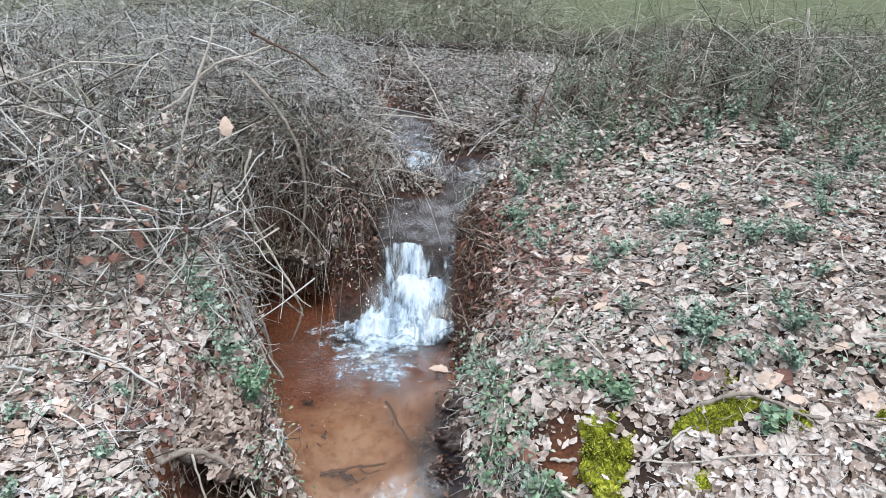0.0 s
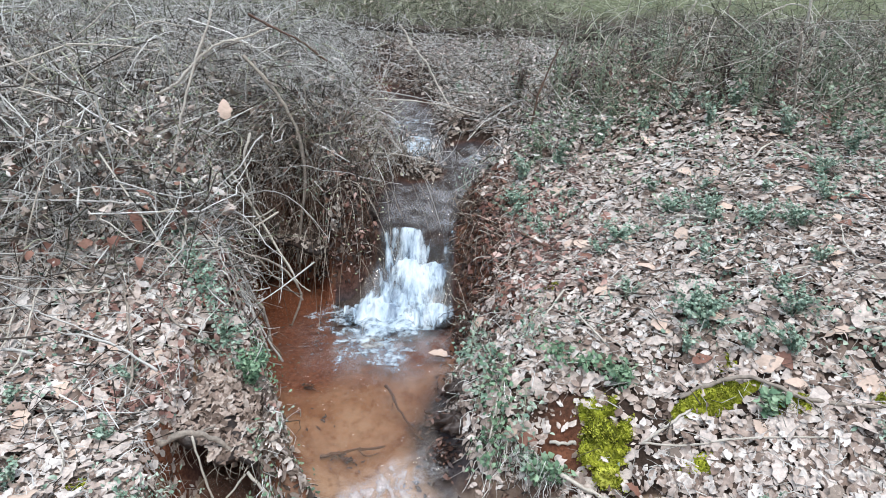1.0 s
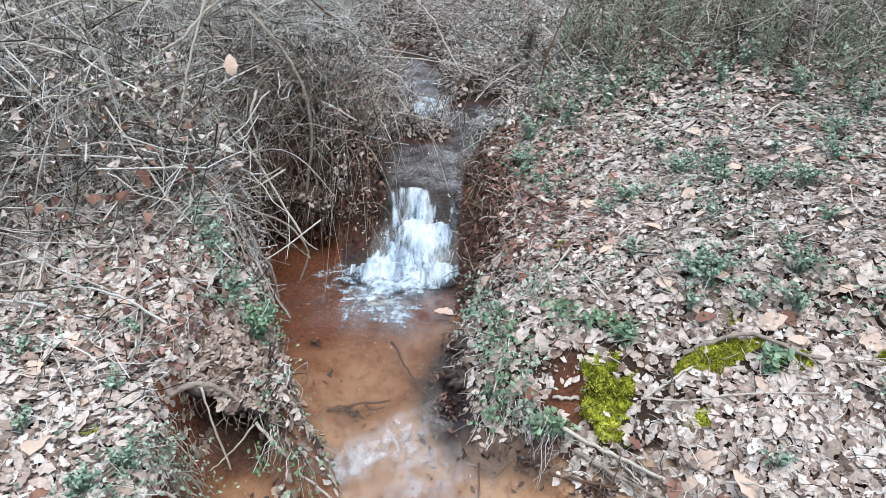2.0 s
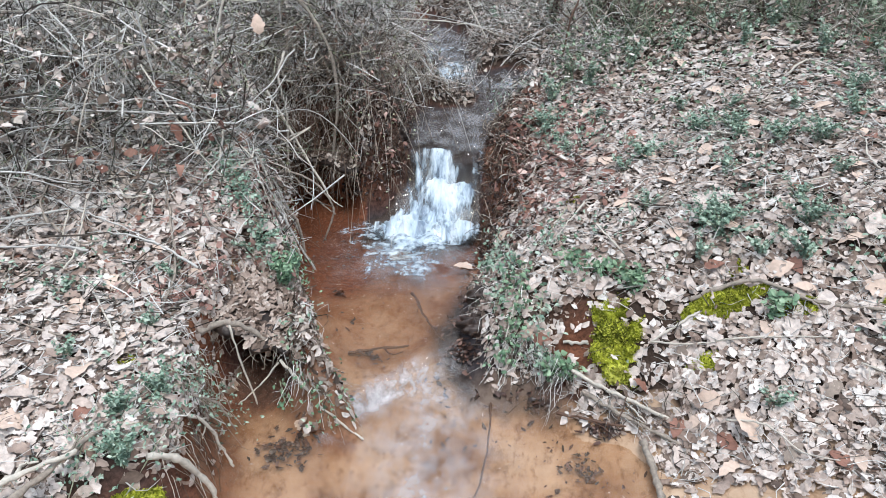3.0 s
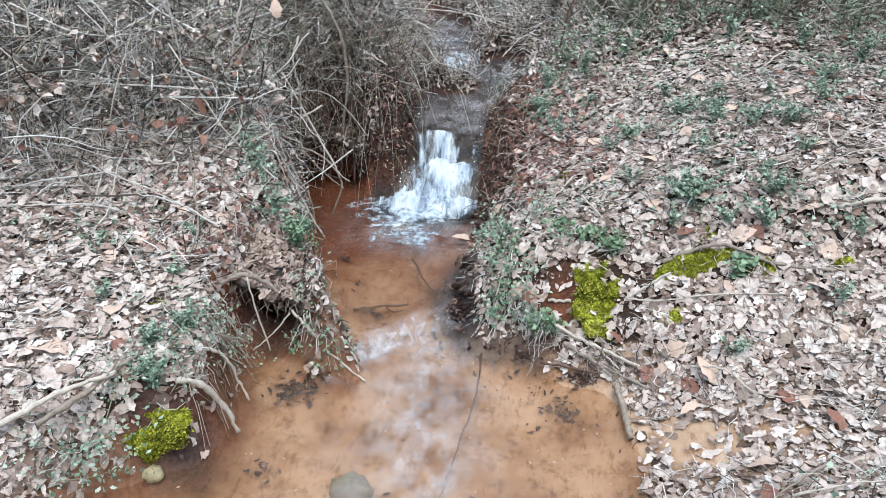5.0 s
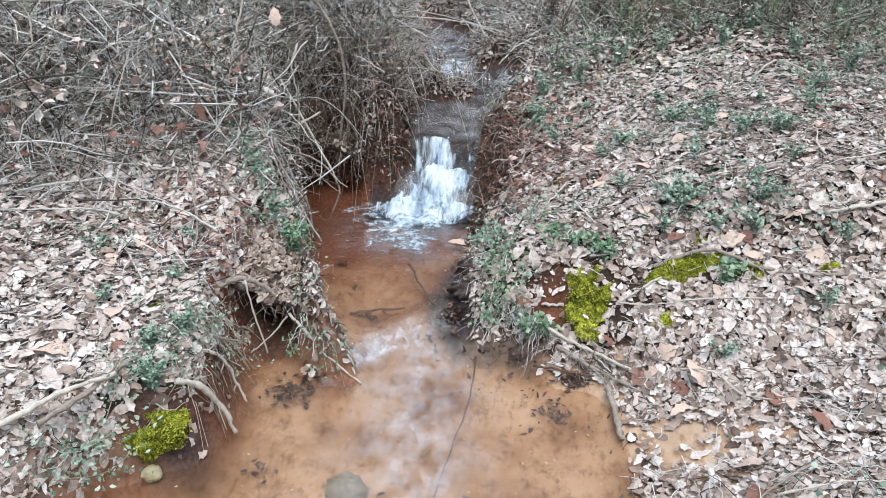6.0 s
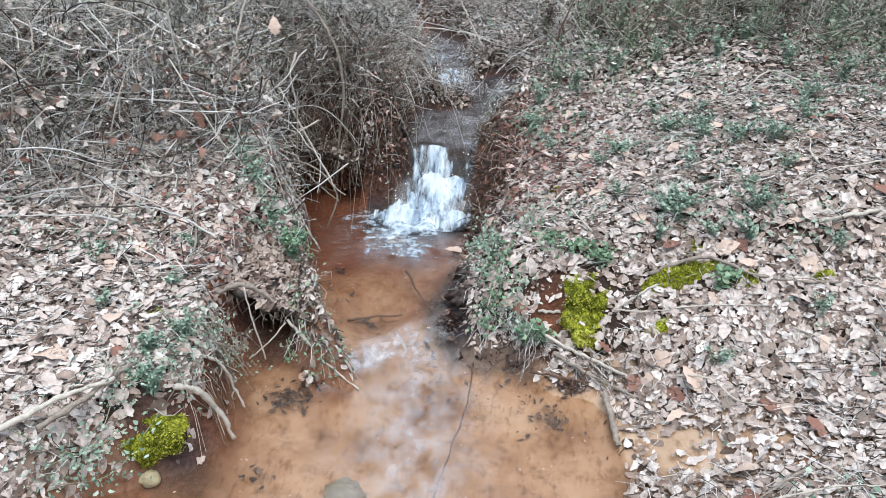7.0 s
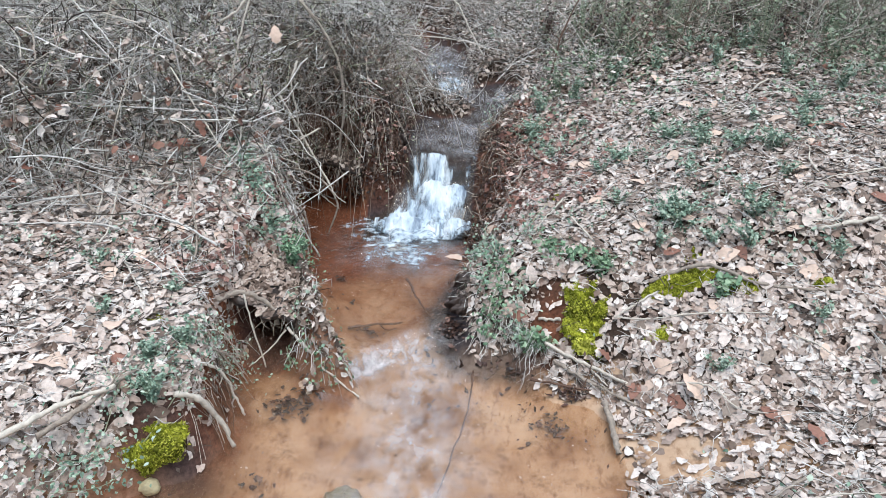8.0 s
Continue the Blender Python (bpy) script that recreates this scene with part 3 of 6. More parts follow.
def litter_keep(x, y):
    d = shore(x, y)
    brush = ss(-0.2, 0.5, y - 3.25 - 0.35 * (x + 1)) * (x < -0.8)
    step = ss(0.42, 0.26, d) * ss(3.2, 3.6, y) * (1 - ss(4.7, 5.1, y))
    earth = 0.85 * np.exp(-(((x - 0.50) / 0.09) ** 2 + ((y - 2.24) / 0.10) ** 2))
    mossy = 0.9 * np.exp(-(((x - 1.13) / 0.20) ** 2 + ((y - 2.225) / 0.055) ** 2)) + 0.9 * np.exp(-(((x - 0.70) / 0.15) ** 2 + ((y - 2.2) / 0.2) ** 2))
    mossy = mossy + 1.0 * np.exp(-(((x + 1.12) / 0.14) ** 2 + ((y - 1.2) / 0.12) ** 2))
    bare = earth + mossy + 0.78 * np.exp(-(((x - 0.98) / 0.20) ** 2 + ((y - 1.52) / 0.16) ** 2)) + 0.5 * np.exp(-(((x - 1.2) / 0.34) ** 2 + ((y - 1.40) / 0.20) ** 2))
    dim = 1 - 0.6 * ss(3.8, 4.5, y + 0.3 * fbm(x, y, 0.5, 103)) * ss(0.7, 1.2, x)
    return dim * ss(-0.02, 0.10, d + 0.05 * fbm(x, y, 0.3, 101)) * (1 - 0.8 * brush) * np.clip(1 - bare, 0, 1) * (1 - step)


def litter(name, shape, n, box, size, label, mat=LITTER, keep=litter_keep, lift=0.022, tilt=0.17, curl=0.5, category="leaf litter"):
    x, y = scattered(n, *box, keep)
    s = size[0] + (size[1] - size[0]) * RNG.uniform(size=len(x)) ** 1.7
    pos = np.stack([x, y, ground(x, y) + 0.006 + RNG.uniform(0, lift, len(x))], -1)
    v, f = blades(shape, pos, slope(x, y), s, tilt, curl)
    return put(name, v, f, mat, label=label, category=category, kind="stuff")


litter("brown_under_litter", SMALL, 22000, (-2.9, 2.9, 0.3, 4.8), (0.035, 0.09), "damp matted brown leaves beneath the paler litter", MOULD, lift=0.010, tilt=0.16, curl=0.3)
litter("oak_leaf_litter", OAK, 11500, (-2.9, 2.9, 0.3, 4.8), (0.035, 0.10), "pale tan fallen oak leaves covering the banks", lift=0.022, tilt=0.17, curl=0.45)
litter("maple_leaf_litter", MAPLE, 6000, (-2.9, 2.9, 0.3, 4.8), (0.03, 0.10), "faded beige fallen maple leaves on the banks", lift=0.024, tilt=0.17, curl=0.45)
litter("small_leaf_litter", SMALL, 34000, (-2.9, 2.9, 0.3, 4.8), (0.016, 0.05), "small curled pale fallen leaves on the banks", lift=0.034, tilt=0.3, curl=0.6)
litter("upper_leaf_crumbs", CRUMB, 30000, (-2.9, 2.9, 0.3, 4.8), (0.010, 0.034), "brown leaf scraps lying over the fallen leaves", MOULD, lift=0.045, tilt=0.35, curl=0.6)
litter("bank_back_litter", SMALL, 11000, (0.2, 4.2, 4.2, 9.4), (0.03, 0.075), "tan fallen leaves under the undergrowth", LITTER, lambda x, y: (shore(x, y) > 0.05) * (1 - 0.6 * ss(1.7, 2.5, x + 0.3 * (y - 4.5))) * (0.25 + 0.75 * ss(-0.3, 0.4, fbm(x, y, 0.6, 301))), 0.05, 0.35)
litter("low_bank_litter", OAK, 1500, (-1.8, -0.95, 0.4, 1.6), (0.035, 0.08), "brown fallen leaves caught on the low bank's face", LITTER, lambda x, y: (shore(x, y) > 0.05) * (np.hypot(x + 1.12, y - 1.22) > 0.17), 0.03, 0.35)
litter("pale_low_litter", OAK, 4000, (-2.5, -0.9, 0.7, 3.0), (0.035, 0.095), "pale fallen oak leaves on top of the low bank's litter", lift=0.05, tilt=0.22)
litter("pale_bank_litter", OAK, 900, (-2.8, -1.65, 2.2, 3.4), (0.05, 0.10), "pale fallen oak leaves at the brush edge", lift=0.06, tilt=0.22)
litter("upstream_leaf_litter", OVAL, 6500, (-2.6, 0.4, 5.0, 10.5), (0.03, 0.065), "dull leaves on the ground along the upper stream", DULL, lambda x, y: 1.0 * (shore(x, y) > 0.03), 0.12, 0.5)
litter("mid_leaf_litter", SMALL, 20000, (-2.5, 4, 4.6, 9.5), (0.03, 0.09), "grey-brown fallen leaves around the upper stream", MOULD, lift=0.05, tilt=0.4)
litter("bank_tip_litter", OAK, 1500, (-0.98, -0.48, 1.83, 2.45), (0.03, 0.06), "brown leaves on the bank's tip", DULL, lambda x, y: (shore(x, y) > 0.02) * (x > -0.86), 0.03, 0.4)
litter("beach_leaf_litter", OAK, 3600, (0.9, 2.7, 0.4, 2.1), (0.03, 0.095), "pale fallen leaves on the low ground beside the pool")
litter("near_leaf_litter", CRUMB, 22000, (-7, 7, -5, 0.4), (0.07, 0.14), "fallen leaves on the near ground", MOULD)
litter("side_leaf_litter", CRUMB, 12000, (2.6, 7, 0.0, 4.8), (0.06, 0.12), "fallen leaves on the ground beside the bank")
litter("left_leaf_litter", CRUMB, 11000, (-7, -2.7, 0.0, 4.5), (0.06, 0.12), "fallen leaves on the ground under the brush edge")
litter("far_leaf_litter", CRUMB, 18000, (-7, 9, 4.6, 13), (0.05, 0.10), "weathered fallen leaves on the far ground", DULL)


def russet_keep(x, y):
    d = shore(x, y)
    return np.exp(-((d - 0.22) / 0.2) ** 2) * ss(2.6, 3.4, y) * (d > 0.02) * (1 - 0.72 * (x > -0.2))


litter("russet_leaf_litter", MAPLE, 3600, (-1.7, 1.2, 2.5, 5.2), (0.022, 0.058), "damp russet fallen leaves beside the waterfall", RUSSET, russet_keep, 0.03, 0.45)
litter("reddish_leaf_litter", MAPLE, 2300, (0.0, 1.1, 2.9, 4.8), (0.03, 0.075), "red-brown fallen leaves on the bank by the waterfall", REDDISH,
       lambda x, y: np.exp(-((shore(x, y) - 0.48) / 0.24) ** 2) * ss(2.9, 3.3, y) * ss(4.7, 4.3, y), 0.05, 0.35)
litter("upper_bank_litter", OVAL, 5200, (-1.4, 1.6, 4.5, 7.6), (0.025, 0.06), "brown and grey leaves down to the upper stream's edge", DULL, lambda x, y: (shore(x, y) > 0.0) * ss(0.6, 0.1, shore(x, y)), 0.06, 0.5)
litter("cut_bank_leaves", OAK, 2600, (-1.7, -0.42, 3.95, 5.3), (0.03, 0.07), "brown leaves caught on the cut bank under the brush", DULL, lambda x, y: (shore(x, y) > 0.0) * ss(0.5, 0.2, shore(x, y)), 0.06, 0.8)
litter("pink_brown_litter", OAK, 2800, (-1.7, -0.7, 2.1, 3.7), (0.035, 0.08), "pink-brown fallen leaves along the upper pool's bank", REDDISH, lambda x, y: (shore(x, y) > 0.05) * ss(0.75, 0.2, shore(x, y)) * (0.4 + 0.6 * ss(-0.2, 0.3, fbm(x, y, 0.3, 211))), 0.05, 0.3)
litter("bank_foot_leaves", OAK, 3600, (-1.3, -0.45, 3.8, 4.7), (0.025, 0.06), "dark damp leaves on the bank beside the waterfall", WET, lambda x, y: (shore(x, y) > 0.0) * ss(0.30, 0.12, shore(x, y)), 0.04, 0.7)
litter("cut_bank_russet", MAPLE, 1300, (-0.05, 0.6, 3.1, 4.9), (0.02, 0.055), "russet leaves caught on the cut bank by the waterfall", RUSSET, lambda x, y: (shore(x, y) > 0.02) * ss(0.45, 0.25, shore(x, y)), 0.05, 0.6)
# Leaf colour kept near black to paint the shade on this bank face.
litter("shaded_damp_litter", OAK, 5200, (-0.1, 0.6, 3.0, 5.2), (0.02, 0.055), "damp leaves on the cut bank, coloured dark for its shade", WET, lambda x, y: (shore(x, y) > 0.0) * ss(0.34, 0.14, shore(x, y)), 0.04, 0.7)

litter("pool_bed_debris", OVAL, 2400, (-1.1, 0.95, 0.6, 3.9), (0.008, 0.045), "dark sodden leaf scraps on the pool's bed", WET,
       lambda x, y: (shore(x, y) < -0.02) * ss(0.25, 0.75, fbm(x, y, 0.45, 201) + 0.9 * ss(-0.28, -0.03, shore(x, y))), 0.004, 0.15, 0.3)
litter("pool_bed_flecks", CRUMB, 500, (-1.2, 0.95, 0.6, 3.4), (0.008, 0.02), "pale grit and leaf flecks in the shallow pool", LITTER, lambda x, y: 1.0 * (shore(x, y) < -0.05), 0.01, 0.2, 0.2)

# ---- tangled brush ----


def canes(n, box, keep, length, height, radius, droop=0.5, points=10, lean=None, wobble=0.10):
    x, y = scattered(n, *box, keep)
    k = len(x)
    a = RNG.uniform(0, 2 * np.pi, k) if lean is None else lean + RNG.normal(size=k) * 0.7
    L, h = RNG.uniform(*length, k), RNG.uniform(*height, k)
    s = np.linspace(0, 1, points)[None]
    dx, dy = np.cos(a)[:, None], np.sin(a)[:, None]
    bend = RNG.normal(size=(k, 1)) * 0.35 * L[:, None] * s * s
    w1, w2, p1, p2 = [RNG.uniform(2, 7, (k, 1)) for _ in range(2)] + [RNG.uniform(0, 6.28, (k, 1)) for _ in range(2)]
    along = L[:, None] * s
    off = bend + wobble * L[:, None] * 0.5 * np.sin(w1 * s + p1) * s
    px, py = x[:, None] + along * dx - off * dy, y[:, None] + along * dy + off * dx
    top = RNG.uniform(0.35, 0.8, (k, 1))
    rise = h[:, None] * (1 - ((s - top) / np.maximum(top, 1 - top)) ** 2) * 1.0
    pz = ground(x, y)[:, None] + rise - droop * L[:, None] * np.maximum(s - top, 0) ** 2 + wobble * 0.3 * L[:, None] * np.sin(w2 * s + p2)
    r = RNG.uniform(*radius, (k, 1)) * (1 - 0.6 * s)
    return np.stack([px, py, pz], -1), r


def brush_keep(x, y):
    front = ss(-0.25, 0.35, y - 3.08 - 0.38 * (x + 1) - 0.1 * fbm(x, y, 0.6, 111))
    return front * (x < -0.75 - 0.4 * np.clip(y - 4.9, 0, 3)) * (shore(x, y) > 0.05)


def tangle(name, n, box, keep, length, height, radius, mat, label, **more):
    lines, r = canes(n, box, keep, length, height, radius, **more)
    v, f = tubes(lines, r, 3)
    return put(name, v, f, mat, label=label, category="brush", kind="stuff")


def thicket(name, n, box, keep, length, high, radius, mat, label, steep=0.35, points=6, low=0.0):
    """Stems crossing one another at all angles and heights of the brush."""
    x, y = scattered(n, *box, keep)
    k = len(x)
    a = RNG.uniform(0, 2 * np.pi, k)
    e = RNG.normal(size=k) * steep
    way = np.stack([np.cos(a) * np.cos(e), np.sin(a) * np.cos(e), np.sin(e)], -1)
    L = RNG.uniform(*length, (k, 1, 1))
    s = np.linspace(-0.5, 0.5, points)[None, :, None]
    mid = np.stack([x, y, ground(x, y) + low + RNG.uniform(0.02, 1, k) * high(x, y)], -1)
    sag = RNG.normal(size=(k, 1, 3)) * 0.7 * L
    lines = mid[:, None] + way[:, None] * s * L + sag * (0.25 - s * s) + RNG.normal(size=(k, points, 3)) * 0.012 * L
    floor = ground(lines[:, :, 0].ravel(), lines[:, :, 1].ravel()).reshape(k, points)
    lines[:, :, 2] = np.maximum(lines[:, :, 2], floor + 0.004)
    r = RNG.uniform(*radius, (k, 1)) * np.linspace(1, 0.3, points)[None]
    return put(name, *tubes(lines, r, 3), mat, label=label, category="brush", kind="stuff")


def brush_high(x, y):
    return 0.12 + 0.40 * ss(0.0, 1.0, y - 2.95 - 0.38 * (x + 1)) + 0.25 * ss(4.5, 7, y)


thicket("vine_tangle", 4200, (-4.5, -0.7, 2.3, 7.5), brush_keep, (0.3, 1.1), brush_high, (0.0024, 0.0062), TWIG, "dense tangle of grey leafless vines and canes", 0.6, 8)
thicket("fine_twig_tangle", 20000, (-4, -0.7, 2.4, 7.0), brush_keep, (0.08, 0.45), brush_high, (0.0016, 0.003), TWIG, "fine dead twigs in the tangle", 0.8, 4)
thicket("green_vine_tangle", 1800, (-5, -0.7, 2.6, 8), brush_keep, (0.3, 1.0), brush_high, (0.0022, 0.0045), VINE, "grey-green honeysuckle stems in the tangle", 0.7)
thicket("stout_vines", 170, (-5, -0.8, 2.8, 7.0), brush_keep, (0.4, 1.5), lambda x, y: brush_high(x, y) * 1.15, (0.004, 0.0072), PALE, "stout pale vines woven through the tangle", 0.6, 9)
tangle("arching_canes", 170, (-5, -1.3, 3.3, 7.5), lambda x, y: brush_keep(x, y) * ss(-0.2, 0.2, y - 3.9 - 0.5 * (x + 1.3)), (0.5, 1.1), (0.2, 0.6), (0.003, 0.006), TWIG, "long arching canes over the tangle")
tangle("hanging_vines", 420, (-1.7, -0.55, 3.9, 5.0), lambda x, y: 1.0 * (shore(x, y) > 0.03), (0.25, 0.65), (0.1, 0.4), (0.0015, 0.004), BRAMBLE, "dead stems hanging over the pool",
       droop=1.6, lean=-1.3)
thicket("bramble_mass", 2600, (-1.9, -0.5, 3.6, 5.4), lambda x, y: (0.3 + 0.7 * ((y > 4.3) | (x < -1.05))) * (shore(x, y) > 0.0) * (shore(x, y) < 0.6), (0.08, 0.35), lambda x, y: 0.42 + 0 * x, (0.0013, 0.003), BRAMBLE, "brown dead stems massed over the bank behind the pool", 0.7, 5)
thicket("bank_twigs", 800, (-1.7, -0.5, 3.7, 5.3), lambda x, y: ((y > 4.35) | (x < -1.05)) * (shore(x, y) > -0.10) * (shore(x, y) < 0.4), (0.15, 0.6), lambda x, y: 0.3 + 0 * x, (0.0018, 0.004), TWIG, "dead twigs massed over the bank behind the pool", 0.6, 5, 0.25)


def back_keep(x, y):
    return (shore(x, y) > 0.08) * ss(4.6, 6.0, y + 0.5 * fbm(x, y, 0.8, 121)) * (1 - ss(11.5, 13, y))


def far_high(x, y):
    view = ss(-1.2, 0.4, x) * ss(7.4, 8.2, y)
    return 0.12 + 0.75 * ss(9.8, 11.2, y) * ss(1.6, 0.7, x) + 0.22 * ss(5, 7, y) * (1 - view) * (1 - 0.5 * ss(-0.4, 0.6, x)) + 0.6 * ss(9.9, 11.0, y) * (1 - 0.6 * ss(0.8, 2.0, x)) + 0.5 * ss(-1.0, -3, x) * ss(7, 9, y)


thicket("near_weed_tangle", 4600, (-7, 0.5, 4.6, 11), back_keep, (0.15, 0.8), far_high, (0.0024, 0.006), TWIG, "grey twigs tangled on the bank above the stream", 0.6)
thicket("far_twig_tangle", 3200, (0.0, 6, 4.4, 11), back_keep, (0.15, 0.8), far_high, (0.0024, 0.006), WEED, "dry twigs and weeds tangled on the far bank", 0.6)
thicket("cut_bank_roots", 420, (0.02, 0.45, 3.2, 4.8), lambda x, y: (shore(x, y) > 0.02) * ss(0.42, 0.2, shore(x, y)), (0.06, 0.30), lambda x, y: 0.06 + 0 * x, (0.0015, 0.0045), BRAMBLE, "brown roots and stems on the cut bank beside the waterfall", 0.6, 6)
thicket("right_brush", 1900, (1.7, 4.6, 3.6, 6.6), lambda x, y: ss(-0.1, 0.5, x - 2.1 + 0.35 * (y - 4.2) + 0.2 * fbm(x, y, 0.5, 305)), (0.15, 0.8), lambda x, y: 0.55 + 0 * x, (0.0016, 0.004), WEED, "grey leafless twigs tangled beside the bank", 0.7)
thicket("dark_brush", 800, (0.6, 4.2, 4.9, 6.3), back_keep, (0.15, 0.6), lambda x, y: 0.38 + 0 * x, (0.002, 0.006), BRAMBLE, "dark bent weed stems in the undergrowth", 0.8)
thicket("crown_twigs", 3000, (-2.1, -0.45, 4.25, 6.8), lambda x, y: 1.0 * (shore(x, y) > 0.12), (0.10, 0.5), lambda x, y: 0.62 + 0 * x, (0.0016, 0.0032), TWIG, "pale fine twigs over the bank between the pools", 0.7, 5, 0.1)
thicket("back_thicket", 2600, (-5.5, 1.7, 9.7, 13.4), lambda x, y: ss(1.7, 0.6, x), (0.4, 1.5), lambda x, y: 0.85 + 0 * x, (0.004, 0.008), VINE, "grey-green thicket behind the thin fallen log", 0.7, 5)
thicket("streamside_twigs", 4000, (-1.6, 1.2, 4.9, 8.5), lambda x, y: 1.0 * (shore(x, y) > 0.02), (0.12, 0.6), lambda x, y: 0.20 + 0 * x, (0.0018, 0.004), TWIG, "dry twigs lying along the upper stream", 0.4, 5)
thicket("far_brush", 4200, (-9, 8, 9.8, 16), lambda x, y: 1.0 - 0.75 * ss(0.8, 2.0, x), (0.4, 1.4), far_high, (0.004, 0.009), VINE, "grey-green thicket beyond the fallen log", 0.7)
tangle("far_green_stems", 240, (0, 8, 4.4, 8.6), lambda x, y: back_keep(x, y) * ss(0.2, 1.2, x), (0.1, 0.5), (0.15, 0.5), (0.0035, 0.007), VINE, "thin green upright stems on the far bank",
       droop=0.1, points=7)
thicket("ground_twigs", 11000, (-2.8, 2.8, 0.6, 4.8), litter_keep, (0.03, 0.20), lambda x, y: 0.035 + 0 * x, (0.0012, 0.003), TWIG, "short dry twigs and straw lying in the leaf litter", 0.12, 4, 0.025)


def caught(name, shape, n, box, keep, size, high, mat, label, category, tilt=0.8):
    """Leaves held up in the brush at all heights."""
    x, y = scattered(n, *box, keep)
    pos = np.stack([x, y, ground(x, y) + RNG.uniform(0.02, 1, len(x)) ** 1.3 * high], -1)
    v, f = blades(shape, pos, np.array([[0, -0.35, 1.0]]), RNG.uniform(*size, len(x)), tilt, 0.9)
    return put(name, v, f, mat, label=label, category=category, kind="stuff")


thicket("edge_twigs", 650, (-1.7, -0.6, 2.0, 3.7), lambda x, y: (shore(x, y) > 0.07) * ss(0.7, 0.2, shore(x, y)), (0.08, 0.30), lambda x, y: 0.10 + 0 * x, (0.0018, 0.0045), TWIG, "dry twigs and stems along the pool's bank", 0.45, 5)
thicket("edge_stems", 220, (-1.6, -0.6, 2.1, 3.7), lambda x, y: (shore(x, y) > 0.05) * ss(0.4, 0.1, shore(x, y)), (0.08, 0.24), lambda x, y: 0.12 + 0 * x, (0.0015, 0.003), VINE, "thin green stems along the pool's bank", 0.7, 5)

caught("caught_leaves", MAPLE, 2400, (-5, -0.7, 2.3, 7), brush_keep, (0.03, 0.085), 0.55, LITTER, "pale dead leaves caught in the tangle", "leaf litter")
caught("caught_dull_leaves", BROAD, 4200, (-5, -0.7, 2.5, 7), brush_keep, (0.03, 0.07), 0.55, DULL, "grey-brown dead leaves caught in the tangle", "leaf litter")
caught("caught_russet_leaves", MAPLE, 900, (-3, -0.7, 2.3, 5), brush_keep, (0.04, 0.08), 0.35, RUSSET, "russet dead leaves caught in the tangle", "leaf litter")
caught("caught_leaf_scraps", CRUMB, 10000, (-5, -0.7, 2.5, 7), brush_keep, (0.015, 0.035), 0.6, LITTER, "pale leaf scraps caught in the tangle", "leaf litter")
caught("bank_brown_leaves", OVAL, 2400, (-2.0, -0.5, 3.4, 5.4), lambda x, y: (shore(x, y) > -0.02) * ss(0.8, 0.3, shore(x, y)), (0.02, 0.055), 0.40, REDDISH, "brown dead leaves caught over the bank behind the pool", "leaf litter")
caught("pale_green_leaves", SMALL, 2200, (-1.9, -0.4, 3.5, 5.6), lambda x, y: (0.3 + 0.7 * ((y > 4.35) | (x < -1.1))) * (shore(x, y) > -0.06), (0.013, 0.026), 0.55, PALEGREEN, "tiny pale yellow-green leaves on the stems above the pool", "foliage")
caught("bank_leaf_scraps", CRUMB, 9000, (-2.0, -0.6, 3.3, 5.2), lambda x, y: (0.15 + 0.85 * ((y > 4.35) | (x < -1.1))) * (shore(x, y) > -0.05), (0.015, 0.035), 0.5, LITTER, "pale leaf scraps among twigs above the pool", "leaf litter")
caught("back_thicket_scraps", CRUMB, 3500, (-5.0, 1.6, 9.7, 13.0), lambda x, y: ss(1.7, 0.6, x), (0.03, 0.07), 0.8, LITTER, "pale leaf scraps caught in the back thicket", "leaf litter")
caught("streamside_scraps", CRUMB, 8000, (-1.6, 1.0, 4.8, 8.5), lambda x, y: 1.0 * (shore(x, y) > 0.02), (0.02, 0.045), 0.28, LITTER, "pale leaf scraps in twigs above the upper stream", "leaf litter")
caught("honeysuckle_leaves", SMALL, 4200, (-4, -0.6, 3.2, 7.5), lambda x, y: brush_keep(x, y) * (0.15 + 0.85 * ss(-2.0, -1.0, x)), (0.015, 0.03), 0.7, BLUEGREEN, "small green honeysuckle leaves in the tangle", "foliage")
caught("far_foliage", CRUMB, 20000, (0.3, 7, 4.2, 11), lambda x, y: back_keep(x, y) * (0.10 + 0.90 * ss(0.0, 0.4, fbm(x, y, 0.7, 131))), (0.018, 0.04), 0.24, OLIVE, "small dusty green leaves of undergrowth on the far bank", "foliage")
caught("bank_top_foliage", CRUMB, 13000, (1.0, 4.6, 4.0, 6.6), lambda x, y: ss(-0.15, 0.5, fbm(x, y, 0.5, 137)), (0.018, 0.038), 0.26, OLIVE, "low dusty green plants at the back of the bank", "foliage")
caught("far_leaf_scraps", CRUMB, 12000, (-1.5, 6, 4.6, 10), lambda x, y: back_keep(x, y) * (0.15 + 0.85 * ss(-0.1, 0.4, fbm(x, y, 0.5, 321))), (0.02, 0.05), 0.22, DULL, "grey-brown leaf scraps caught in far undergrowth", "leaf litter")
caught("undergrowth_leaves", SMALL, 12000, (0.5, 4.6, 3.7, 7.5), lambda x, y: 0.08 + 0.92 * ss(0.05, 0.45, fbm(x, y, 0.45, 311)), (0.022, 0.042), 0.42, OLIVE, "clumps of small green leaves on undergrowth stems", "foliage")
caught("undergrowth_dead_leaves", OVAL, 3600, (0.3, 4.6, 4.4, 8.0), lambda x, y: 0.2 + 0.8 * ss(0.0, 0.4, fbm(x, y, 0.5, 315)), (0.03, 0.06), 0.25, LITTER, "pale dead leaves held up in the undergrowth", "leaf litter")
